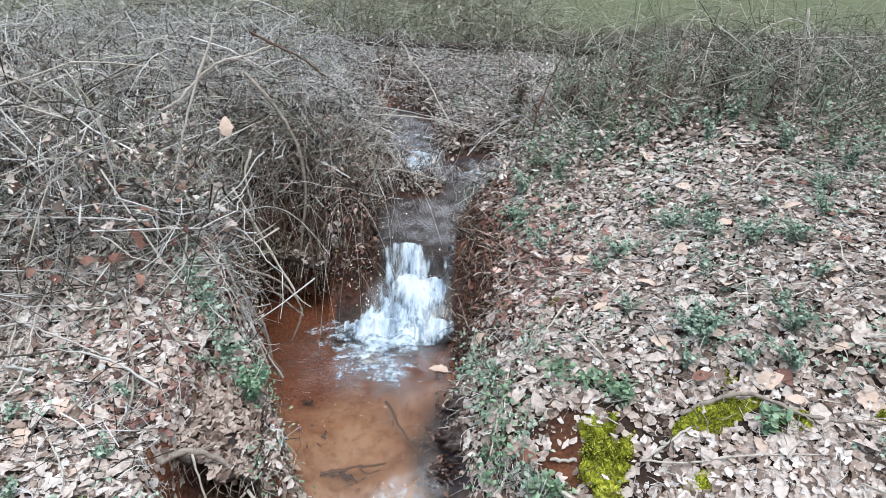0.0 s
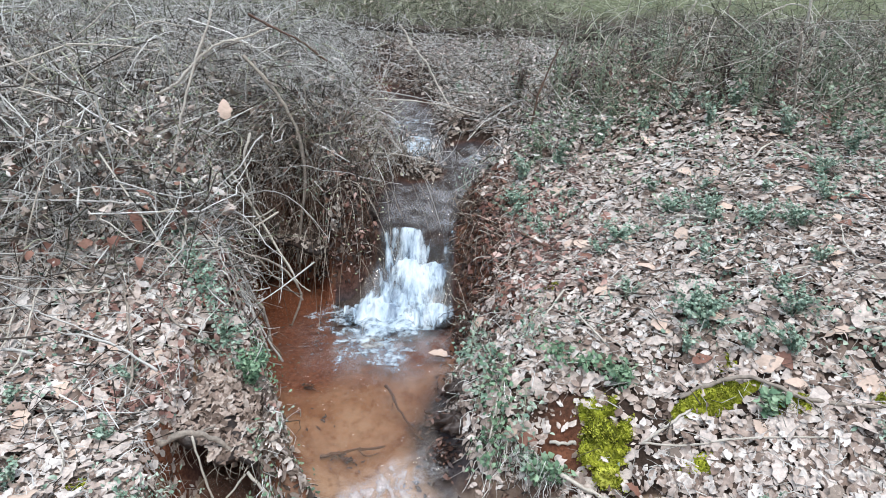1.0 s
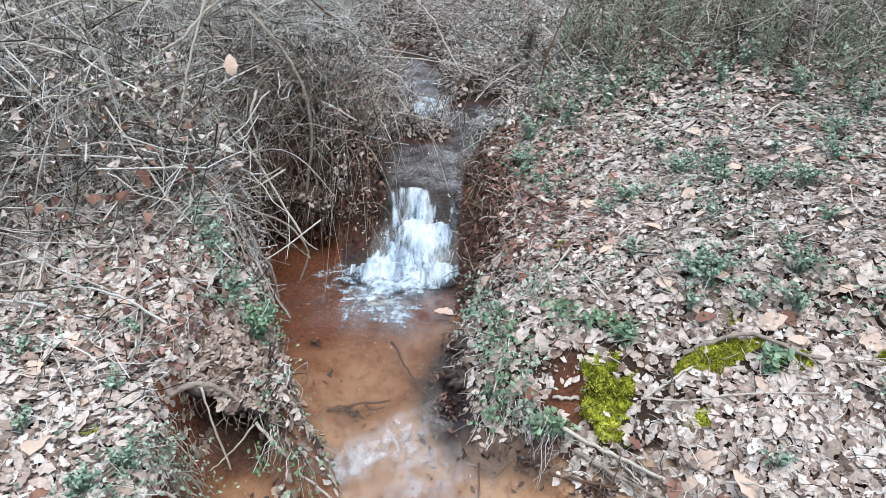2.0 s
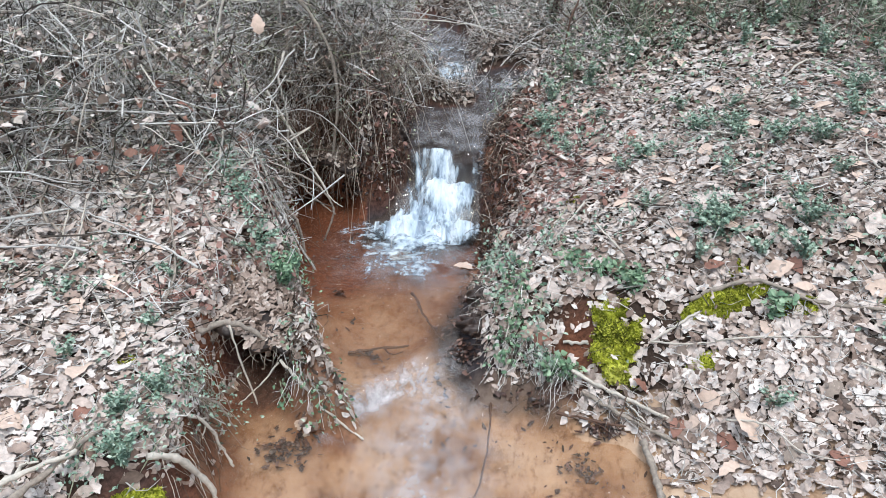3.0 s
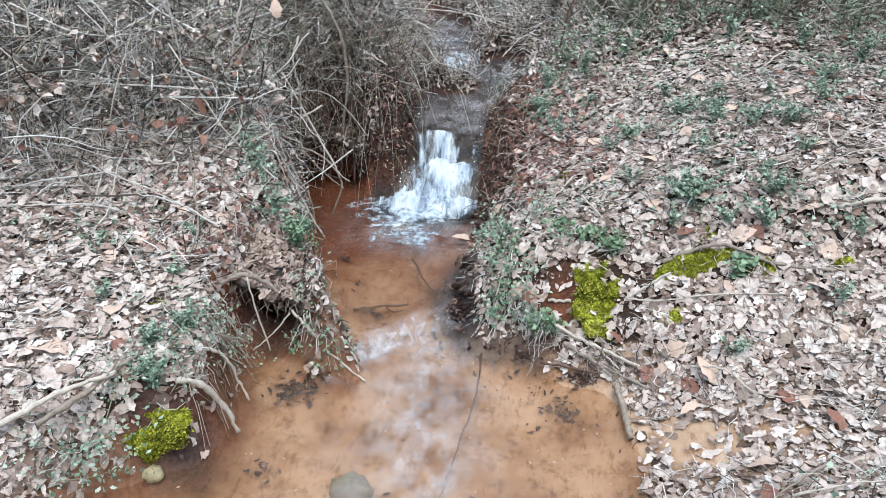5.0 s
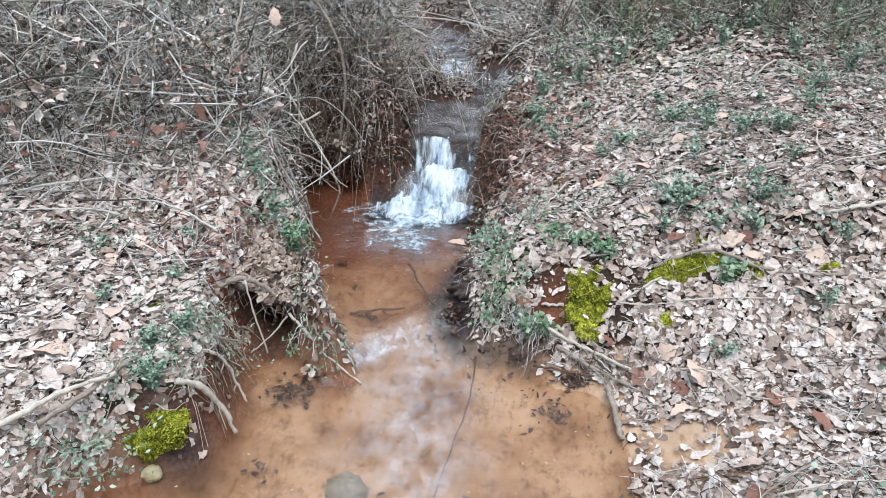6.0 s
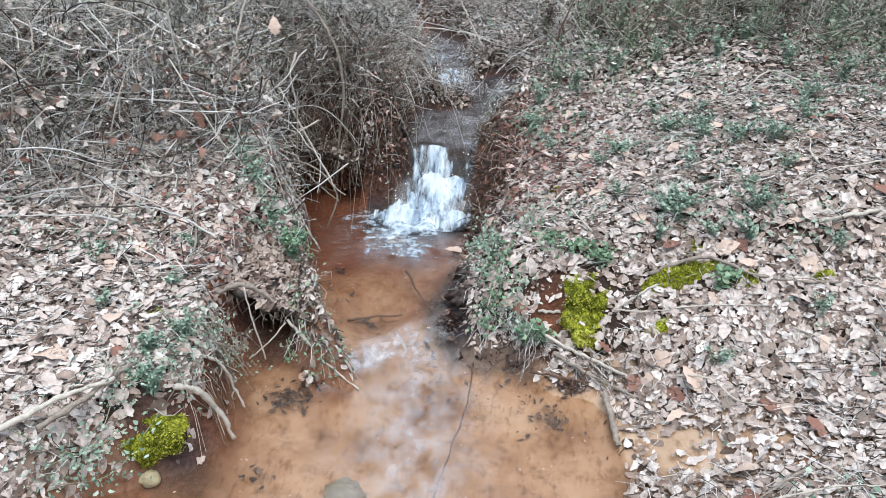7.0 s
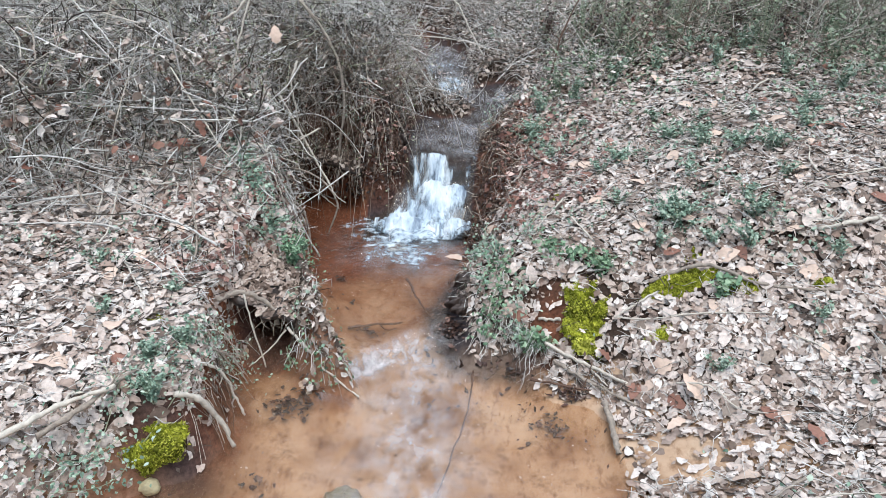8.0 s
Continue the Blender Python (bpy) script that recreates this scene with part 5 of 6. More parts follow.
def root_fringe(name, a, b, n, drop, out, mat, label):
    """Rootlets and dead grass hanging down a bank between two points of its top."""
    t = RNG.uniform(size=(n, 1))
    s = np.linspace(0, 1, 7)[None]
    L = RNG.uniform(*drop, (n, 1))
    a, b, out = np.array(a), np.array(b), np.array(out)
    base = a + (b - a) * t + RNG.normal(size=(n, 3)) * 0.025
    lines = base[:, None] + out * (np.sin(s * 1.6) * L * 0.5)[:, :, None] + RNG.normal(size=(n, 1, 3)) * np.array([0.08, 0.08, 0]) * (s ** 1.5)[:, :, None] + RNG.normal(size=(n, 7, 3)) * 0.006
    lines[:, :, 2] -= L * s ** 1.7
    return put(name, *tubes(lines, RNG.uniform(0.0008, 0.0024, (n, 1)) * (1 - 0.5 * s), 3), mat, label=label, category="roots", kind="stuff")


root_fringe("root_fringe", (-1.08, 1.38, 0.38), (-1.10, 1.86, 0.38), 190, (0.12, 0.36), (0.3, 0.0, 0), BRAMBLE, "dry grass and rootlets hanging over the low bank")
root_fringe("root_fringe", (-0.78, 2.08, 0.27), (-0.54, 1.90, 0.20), 100, (0.06, 0.18), (0.3, -0.5, 0), TWIG, "rootlets hanging from the bank's tip")
root_fringe("root_fringe", (-0.98, 2.45, 0.34), (-1.2, 3.3, 0.50), 150, (0.08, 0.24), (0.25, 0.0, 0), BARK, "dead stems hanging over the pool's edge")
root_fringe("root_fringe", (-1.45, 3.9, 0.75), (-1.0, 4.5, 0.75), 200, (0.2, 0.6), (0.3, -0.6, 0), DARKWOOD, "dark roots in the hollow behind the pool")
root_fringe("root_fringe", (-1.0, 4.25, 0.72), (-0.58, 4.15, 0.62), 260, (0.15, 0.5), (0.1, -0.5, 0), DARKWOOD, "dark roots hanging beside the waterfall")
root_fringe("root_fringe", (0.16, 3.3, 0.32), (0.14, 4.6, 0.62), 260, (0.10, 0.40), (-0.4, 0.0, 0), DARKWOOD, "dark roots on the cut bank beside the waterfall")
root_fringe("root_fringe", (0.14, 2.35, 0.22), (0.50, 2.14, 0.16), 150, (0.05, 0.18), (-0.1, -0.6, 0), TWIG, "dry grass hanging over the pool's corner")
root_fringe("root_fringe", (0.5, 2.1, 0.10), (0.82, 1.95, 0.10), 70, (0.03, 0.10), (0.0, -1.4, 0), TWIG, "dry stems at the pool's corner")
root_fringe("root_fringe", (-0.62, 5.2, 0.85), (-0.05, 5.42, 0.80), 80, (0.1, 0.3), (0.0, -0.6, 0), TWIG, "dead stems over the upper stream")


def wet_keep(x, y):
    d = shore(x, y)
    return np.exp(-((d - 0.02) / 0.06) ** 2) * ((x > -0.3) * (y < 3.6) + 0.3 * (y > 3.6) * (x < 0))


litter("wet_leaf_drift", OAK, 4500, (-1.6, 0.45, 2.1, 5.0), (0.02, 0.05), "dark wet leaves plastered along the water's edge", WET, wet_keep, 0.03, 0.5)

# ---- moss ----


def moss_cushion(name, cx, cy, rx, ry, high, n, label):
    """A bumpy cushion with a nap of short shoots."""

    def top(x, y, r):
        bump = 0.8 * high * np.abs(fbm(x, y, 0.06, 165, 2)) + 0.5 * high * value_noise(x / 0.09, y / 0.07, 167)
        return ground(x, y) - 0.015 + (high * np.sqrt(np.clip(1 - r * r, 0, 1)) + bump * (1 - r * r)) * ss(1.0, 0.7, r)

    def spot(r, t):
        wob = 1 + 0.30 * fbm(np.cos(t) * 1.3 + cx * 7, np.sin(t) * 1.3 + cy * 5, 1.0, 169, 3)
        return cx + rx * r * wob * np.cos(t), cy + ry * r * wob * np.sin(t)

    u, v, f = unit_grid(14, 49)
    r, t = u, v * 2 * np.pi
    x, y = spot(r, t)
    ob = put(name, np.stack([x, y, top(x, y, r)], -1), f, MOSS, label=label, category="moss", smooth=True)
    n = int(n * 1.7)
    r, t = np.sqrt(RNG.uniform(0, 1, n)) * RNG.uniform(0.95, 1.4, n), RNG.uniform(0, 2 * np.pi, n)
    x, y = spot(r, t)
    pos = np.stack([x, y, top(x, y, r) + 0.004], -1)
    put("nap", *blades(CRUMB, pos, slope(x, y), RNG.uniform(0.007, 0.018, n), 1.1, 0.8), MOSS, ob, "short bright moss shoots")
    return ob


def moss_mound(centre, tilt, lumps, n, label):
    """Rounded lumps of moss grown together on a slope, under a deep nap; a lump is (across, up the slope, radius, height)."""
    turn = np.array(pose(0, 0, 0, tilt).to_3x3())
    bodies, spots, ways = [], [], []
    for k, (px, py, r, high) in enumerate(lumps):

        def skin(t, p):
            a, b, c = np.cos(t) * np.cos(p), np.sin(t) * np.cos(p), np.sin(p)
            w = r * (0.95 + 0.30 * fbm(a * 2 + 3 * c + k * 7.3, b * 2 + 2 * c, 1.0, 171, 3))
            q = np.stack([px + a * w, py + b * w, c * w * high / r], -1)
            return q @ turn.T + np.array(centre), np.stack([a, b, c * r / high], -1) @ turn.T

        u, v, f = unit_grid(28, 16)
        bodies.append((skin(u * 2 * np.pi, (v - 0.5) * np.pi)[0], f))
        m = int(n * r * r / sum(q[2] ** 2 for q in lumps))
        pos, up = skin(RNG.uniform(0, 2 * np.pi, m), np.arcsin(RNG.uniform(-0.2, 1, m)))
        grow = np.where(RNG.uniform(size=(m, 1)) < 0.15, RNG.uniform(1.0, 1.18, (m, 1)), 1.0)
        spots.append((pos - np.array(centre)) * grow + np.array(centre))
        ways.append(up / np.linalg.norm(up, axis=1, keepdims=True))
    ob = put("moss_cushion", *joined(*bodies), MOSS, label=label, category="moss", smooth=True)
    pos, up = np.concatenate(spots), np.concatenate(ways)
    put("nap", *blades(CRUMB, pos + up * 0.003, up, RNG.uniform(0.006, 0.017, len(pos)), 0.9, 0.9), MOSS, ob, "short bright moss shoots")
    return ob


moss_mound((0.715, 2.225, 0.275), 44, [(-0.07, 0.13, 0.055, 0.05), (0.0, 0.14, 0.06, 0.055), (-0.05, 0.03, 0.075, 0.08), (0.05, 0.04, 0.075, 0.075), (0.10, 0.0, 0.05, 0.05), (-0.08, -0.05, 0.06, 0.055),
                                       (0.0, -0.05, 0.07, 0.07), (0.08, -0.07, 0.05, 0.04), (-0.04, -0.13, 0.055, 0.05), (0.03, -0.14, 0.05, 0.04)], 11000, "bright yellow-green moss cushion on clay bank")
moss_mound((-1.12, 1.225, 0.165), 58, [(-0.09, 0.0, 0.055, 0.06), (-0.02, -0.03, 0.065, 0.075), (0.06, 0.0, 0.06, 0.065), (0.02, 0.05, 0.045, 0.04), (-0.04, 0.06, 0.035, 0.03), (0.09, 0.06, 0.035, 0.025),
                                      (-0.03, -0.09, 0.03, 0.03)], 6000, "bright lumpy moss cushion on the low bank's face")
moss_cushion("moss_patch", 1.12, 2.235, 0.19, 0.06, 0.045, 2600, "thin yellow-green moss below a fallen branch")
moss_cushion("moss_patch", 1.38, 2.13, 0.12, 0.05, 0.045, 1500, "small moss patch beside a green plant")
moss_cushion("moss_patch", 1.19, 2.36, 0.06, 0.04, 0.02, 260, "small moss patch on the leaf litter")
moss_cushion("moss_patch", 1.72, 2.10, 0.06, 0.04, 0.03, 300, "small moss patch at a branch's end")
moss_cushion("moss_patch", 1.02, 2.03, 0.08, 0.05, 0.03, 300, "small dark moss patch on the slope")
moss_cushion("moss_patch", 0.55, 3.15, 0.06, 0.06, 0.03, 240, "olive moss patch on the leaf litter")
moss_cushion("moss_patch", -1.33, 1.75, 0.08, 0.05, 0.03, 260, "olive moss patch between dead leaves")

litter("moss_fallen_leaves", OAK, 70, (0.45, 1.9, 1.9, 2.5), (0.03, 0.07), "few dead leaves fallen on the moss", LITTER, lambda x, y: np.exp(-((y - 2.2) / 0.15) ** 2), 0.10, 0.5)

# ---- green plants ----


def seedling(name, high, stems, leaves, leaf, mat, label, group="", lean=0.35):
    """A small plant: upright stems, each with its foliage."""
    ob = tagged(new(name), label, "plant", group)
    for k in range(stems):
        a, t = RNG.uniform(0, 6.28), RNG.uniform(0.2, 1) * lean
        h = high * RNG.uniform(0.6, 1)
        tip = np.array([math.cos(a) * t * high, math.sin(a) * t * high, h])
        c = smooth_line([(0.01 * math.cos(a), 0.01 * math.sin(a), -0.02), tip * np.array([0.35, 0.35, 0.55]), tip], 5)
        st = put("stem", *tubes(c[None], np.linspace(0.0025, 0.001, len(c))[None], 4), VINE, ob)
        i = RNG.uniform(0.15, 1, leaves)
        pos = np.stack([np.interp(i * (len(c) - 1), np.arange(len(c)), c[:, q]) for q in range(3)], -1)
        out = RNG.normal(size=(leaves, 3)) * np.array([1, 1, 0.5])
        out /= np.linalg.norm(out, axis=1, keepdims=True)
        pos = pos + out * leaf * 0.6
        put("foliage", *blades(SMALL, pos, np.array([[0, -0.2, 1.0]]), RNG.uniform(0.6, 1.15, leaves) * leaf, 0.55, 0.6), mat, st)
    return ob


def at_ground(x, y, spin=0.0, sink=0.0):
    return pose(x, y, float(ground(np.array([x]), np.array([y]))[0]) - sink, 0, 0, spin)


def planted(ob, places):
    """Stands the plant at the first place and copies of it at the rest."""
    x, y = places[0]
    ob.matrix_basis = at_ground(x, y, 0)
    for k, (x, y) in enumerate(places[1:]):
        copy_thing(ob, at_ground(x, y, 67.0 * (k + 1)))


planted(seedling("privet_seedling", 0.17, 7, 50, 0.021, BLUEGREEN, "bushy blue-green seedling in dead leaves", "seedlings", 0.9), [(1.16, 2.52), (1.45, 2.33), (1.10, 2.64), (0.40, 4.10), (-1.10, 2.66), (2.0, 3.3)])
planted(seedling("privet_seedling", 0.12, 5, 34, 0.019, BLUEGREEN, "low blue-green seedling in dead leaves", "seedlings", 1.1),
        [(1.29, 2.38), (1.05, 2.45), (1.48, 3.75), (1.42, 3.35), (0.55, 3.75), (0.84, 3.36), (1.3, 3.04), (1.49, 2.65), (1.7, 2.75), (1.8, 2.2), (0.52, 3.92), (-1.41, 2.37), (-1.35, 2.0), (1.22, 1.80), (1.68, 1.95), (0.9, 2.9),
         (1.25, 3.9), (1.75, 3.5), (0.75, 4.1), (-1.8, 2.1), (-1.55, 1.7)])
planted(seedling("leafy_clump", 0.15, 12, 44, 0.019, BLUEGREEN, "spreading blue-green clump in dead leaves", "leafy clumps", 1.3), [(0.42, 4.24), (0.95, 3.45), (1.75, 3.1), (1.45, 3.5), (1.62, 3.25), (1.3, 3.65), (1.18, 2.6), (1.5, 2.48), (2.1, 3.6)])
planted(seedling("rosette_plant", 0.11, 7, 12, 0.042, GREEN, "leafy green rosette beside moss", "rosettes", 0.7), [(1.31, 2.13), (0.40, 2.20), (0.47, 2.17), (0.76, 2.38)])
planted(seedling("leafy_plant", 0.15, 10, 54, 0.019, BLUEGREEN, "fresh green leafy plant at the pool's edge", "leafy plants", 0.6), [(-0.95, 2.76), (-1.13, 1.30), (-1.20, 1.45), (-1.10, 1.55)])
bright = seedling("leafy_plant", 0.15, 12, 50, 0.024, GREEN, "bright green leafy plant on the undercut lip", "leafy plants", 0.75)
bright.matrix_basis = pose(-0.93, 2.53, 0.35)
planted(seedling("undergrowth_shrub", 0.40, 6, 30, 0.028, OLIVE, "thin-stemmed green shrub in the undergrowth", "undergrowth shrubs", 0.35),
        [(0.62, 4.75), (0.9, 4.95), (1.25, 5.2), (1.0, 5.7), (1.6, 5.5), (2.2, 5.2), (2.7, 5.0), (3.1, 5.8), (2.4, 6.2), (1.7, 6.6), (3.4, 6.9), (2.6, 7.6), (1.2, 7.2), (4.2, 7.5), (3.6, 8.4), (2.0, 8.3), (0.3, 7.9), (4.8, 8.9), (2.5, 4.3),
         (2.9, 4.5)])
planted(seedling("thicket_shrub", 0.70, 13, 32, 0.020, OLIVE, "tall many-stemmed shrub with small dusty leaves", "thicket shrubs", 0.32),
        [(0.87, 5.5), (1.12, 5.3), (0.95, 6.0), (2.13, 4.7), (2.3, 5.5), (1.7, 5.6), (2.8, 5.1), (1.35, 6.4), (1.95, 6.8), (2.6, 6.5)])
planted(seedling("dead_weed_clump", 0.55, 12, 26, 0.034, WET, "withered dark brown weed clump in the undergrowth", "dead weed clumps", 0.4),
        [(0.88, 5.65), (1.05, 5.8), (1.2, 5.55), (2.05, 5.15), (2.35, 4.95), (1.6, 6.0), (2.75, 5.6), (0.6, 6.2)])
planted(seedling("undergrowth_shrub", 0.24, 7, 34, 0.026, BLUEGREEN, "low green shrub in the undergrowth", "undergrowth shrubs", 0.5),
        [(0.50, 4.5), (0.75, 4.6), (1.05, 4.75), (1.4, 4.85), (1.8, 4.6), (2.2, 4.3), (2.4, 3.9), (0.62, 5.6), (2.05, 4.9), (1.7, 5.1), (0.1, 6.6), (0.6, 6.4), (2.7, 3.9), (-2.4, 3.2)])


def trailing(points, n, leaf, mat, label, wide=0.04):
    """A trailing stem with round leaves on both sides."""
    c = smooth_line([(x, y, float(ground(np.array([x]), np.array([y]))[0]) + 0.06 if z is None else z) for x, y, z in points], 6)
    ob = tagged(new("trailing_ivy"), label, "plant", "trailing ivy")
    st = put("stem", *tubes(c[None], np.linspace(0.003, 0.0015, len(c))[None], 4), VINE, ob)
    i = RNG.uniform(0, 1, n)
    pos = np.stack([np.interp(i * (len(c) - 1), np.arange(len(c)), c[:, q]) for q in range(3)], -1) + RNG.normal(size=(n, 3)) * wide * np.array([1, 1, 0.5])
    put("foliage", *blades(SMALL, pos, np.array([[0, -0.5, 0.8]]), RNG.uniform(0.65, 1.2, n) * leaf, 0.6, 0.7, 0.95), mat, st)
    return ob


trailing([(0.27, 2.60, None), (0.24, 2.42, None), (0.20, 2.30, None), (0.18, 2.20, 0.14)], 251, 0.027, GREEN, "glossy green ivy trailing down the bank")
trailing([(0.36, 2.45, None), (0.34, 2.28, None), (0.42, 2.18, None)], 147, 0.027, BLUEGREEN, "green ivy at the pool's corner")
trailing([(0.14, 3.25, None), (0.12, 3.05, None), (0.10, 2.90, None)], 147, 0.027, BLUEGREEN, "green ivy beside the upper pool")
trailing([(0.46, 2.60, None), (0.56, 2.50, None), (0.68, 2.43, None), (0.80, 2.36, None)], 230, 0.027, GREEN, "dark green ivy above the moss")
trailing([(0.22, 2.75, None), (0.18, 2.6, None), (0.13, 2.45, None)], 120, 0.026, BLUEGREEN, "green ivy along the pool's edge", 0.045)
trailing([(0.5, 3.0, None), (0.4, 2.8, None), (0.32, 2.7, None)], 90, 0.024, BLUEGREEN, "green ivy in the dead leaves", 0.06)
trailing([(-1.43, 3.19, None), (-1.27, 2.94, None), (-1.15, 2.76, None), (-0.98, 2.60, None)], 620, 0.023, BLUEGREEN, "blue-green ivy trailing along the bank's edge")
trailing([(-0.80, 2.24, 0.32), (-0.68, 2.02, 0.28), (-0.60, 1.92, 0.20), (-0.56, 1.85, 0.06)], 165, 0.022, GREEN, "green ivy hanging over the bank's tip")
trailing([(-1.05, 1.83, None), (-1.07, 1.65, None), (-1.10, 1.48, None), (-1.15, 1.34, None)], 260, 0.017, BLUEGREEN, "blue-green ivy along the low bank", 0.05)
trailing([(-1.02, 1.42, None), (-1.14, 1.2, None), (-1.25, 1.08, None), (-1.36, 0.9, None)], 160, 0.023, BLUEGREEN, "blue-green ivy over the low bank's face", 0.05)
trailing([(-1.25, 1.30, None), (-1.30, 1.12, None), (-1.38, 0.95, None)], 135, 0.023, BLUEGREEN, "blue-green ivy around fallen branches", 0.05)
trailing([(-0.74, 2.2, 0.30), (-0.64, 2.05, 0.24), (-0.55, 1.95, 0.15), (-0.50, 1.88, 0.06)], 170, 0.020, GREEN, "small green leaves draped on the bank's tip", 0.035)
trailing([(-0.84, 2.06, 0.10), (-0.80, 1.98, 0.06), (-0.77, 1.95, 0.05)], 21, 0.023, GREEN, "small fresh sprig over the hollow", 0.02)
trailing([(0.05, 5.0, None), (0.3, 5.05, None), (0.5, 5.2, None)], 105, 0.025, BLUEGREEN, "green ivy beside the upper stream", 0.06)
trailing([(-0.95, 4.3, 0.85), (-0.9, 4.2, 0.6), (-0.88, 4.15, 0.4)], 90, 0.022, BLUEGREEN, "pale green leaves hanging by the waterfall", 0.06)
trailing([(-1.02, 1.9, None), (-1.06, 1.75, None), (-1.04, 1.58, None), (-1.08, 1.42, None)], 330, 0.016, BLUEGREEN, "small blue-green sprigs on the low bank's edge", 0.07)
trailing([(-1.35, 1.35, None), (-1.22, 1.28, None), (-1.12, 1.36, None), (-1.0, 1.5, None)], 320, 0.016, BLUEGREEN, "small blue-green sprigs above the moss", 0.07)
trailing([(-1.55, 3.35, None), (-1.4, 3.1, None), (-1.25, 2.9, None), (-1.08, 2.7, None)], 260, 0.018, BLUEGREEN, "pale green sprigs along the brush edge", 0.07)
trailing([(-0.95, 2.5, None), (-0.85, 2.3, None), (-0.72, 2.15, None)], 150, 0.018, BLUEGREEN, "small green sprigs along the bank's tip", 0.05)
trailing([(-1.5, 0.95, None), (-1.35, 1.05, None), (-1.2, 1.18, None)], 260, 0.018, BLUEGREEN, "spreading blue-green sprigs by fallen branches", 0.08)
trailing([(-1.0, 2.75, None), (-0.9, 2.62, None), (-0.82, 2.5, None)], 120, 0.020, GREEN, "green sprigs on the upper pool's bank", 0.05)

# ---- single leaves that stand out ----


def lone_leaf(shape, place, size, mat, label, tilt=(0.0, 0.0), spin=0.0):
    """A large fallen leaf with a stalk."""
    tv, tf = shape
    v = tv.copy()
    v[:, 2] = 0.5 * v[:, 0] ** 2 - 0.35 * v[:, 1] ** 2 + RNG.normal(size=len(v)) * 0.02
    v *= size
    x, y, z = place
    if z is None:
        z = float(ground(np.array([x]), np.array([y]))[0]) + 0.045
    ob = put("fallen_leaf", v, tf, mat, label=label, category="leaf", group="large fallen leaves")
    ob.matrix_basis = pose(x, y, z, tilt[0], tilt[1], spin)
    c = np.array([[(0, -0.5 * size, -0.09 * size), (0, -0.7 * size, -0.1 * size), (0.05 * size, -0.9 * size, -0.16 * size)]])
    put("stalk", *tubes(c, np.array([[0.002, 0.0018, 0.0015]]), 4), TWIG, ob)
    return ob


TAN = varied("tan_leaf", [(0.0, (0.55, 0.41, 0.33)), (1.0, (0.68, 0.54, 0.45))], 0.65, 0.3, 0.25, 60)
for shape, place, size, mat, label, tilt, spin in [
    (MAPLE, (1.13, 1.77, None), 0.15, TAN, "large tan leaf lying flat on litter", (22, 0), 30),
    (MAPLE, (-1.56, 1.34, None), 0.17, TAN, "large buff leaf lying on the low bank", (15, 5), 110),
    (MAPLE, (-1.45, 1.62, None), 0.16, TAN, "large buff leaf lying on the low bank", (18, 0), 200),
    (OAK, (-1.55, 2.95, 1.0), 0.14, RUSSET, "orange-brown leaf hung up in twigs", (50, 10), 60),
    (OAK, (-1.50, 3.0, 1.12), 0.10, RUSSET, "red-brown leaf hung up in twigs", (30, 10), 100),
    (MAPLE, (-1.18, 3.35, 1.47), 0.11, TAN, "pale pink-tan leaf hung up in twigs", (70, 0), 20),
    (OAK, (0.78, 2.03, None), 0.10, RUSSET, "curled reddish leaf below the moss", (40, 0), 70),
    (OAK, (1.35, 2.87, None), 0.11, TAN, "tan oak leaf on the litter", (20, 10), 150),
    (OAK, (1.62, 2.34, None), 0.12, TAN, "tan oak leaf on the litter", (25, 0), 260),
    (MAPLE, (1.36, 4.53, None), 0.15, TAN, "large tan leaf on the far litter", (30, 0), 40),
    (MAPLE, (2.55, 4.5, None), 0.15, RUSSET, "large brown leaf in the undergrowth", (45, 0), 10),
    (OAK, (1.04, 1.64, None), 0.10, TAN, "tan leaf on bare clay", (15, 0), 300),
    (MAPLE, (-0.07, 3.24, 0.078), 0.12, TAN, "tan leaf floating at the pool's edge", (0, 0), 75),
    (OAK, (1.5, 1.4, None), 0.11, RUSSET, "reddish brown leaf on the litter", (15, 0), 20),
    (OAK, (-1.2, 2.75, None), 0.10, RUSSET, "reddish brown leaf on the bank", (25, 0), 80),
    (OAK, (-1.45, 2.6, None), 0.11, RUSSET, "rust-coloured leaf on the bank", (25, 0), 190),
    (MAPLE, (3.05, 9.2, 1.27), 0.28, RUSSET, "rust-red leaf cluster on the log", (75, 0), 5),
]:
    lone_leaf(shape, place, size, mat, label, tilt, spin)


KINDS = [lone_leaf(shape, (x, y, None), size, mat, label, (16, 6), 40 * k) for k, (shape, x, y, size, mat, label) in enumerate([
    (OAK, -1.75, 1.9, 0.115, LITTER, "flat tan oak leaf on the litter"), (MAPLE, -1.6, 2.2, 0.12, TAN, "broad buff leaf on the litter"), (MAPLE, 1.6, 2.0, 0.105, LITTER, "broad faded leaf on the litter"),
    (OAK, 1.3, 2.7, 0.10, DULL, "grey-brown oak leaf on the litter"), (OVAL, 1.5, 3.2, 0.09, TAN, "narrow tan leaf on the litter"), (MAPLE, 0.8, 3.1, 0.095, RUSSET, "russet maple leaf on the litter")])]
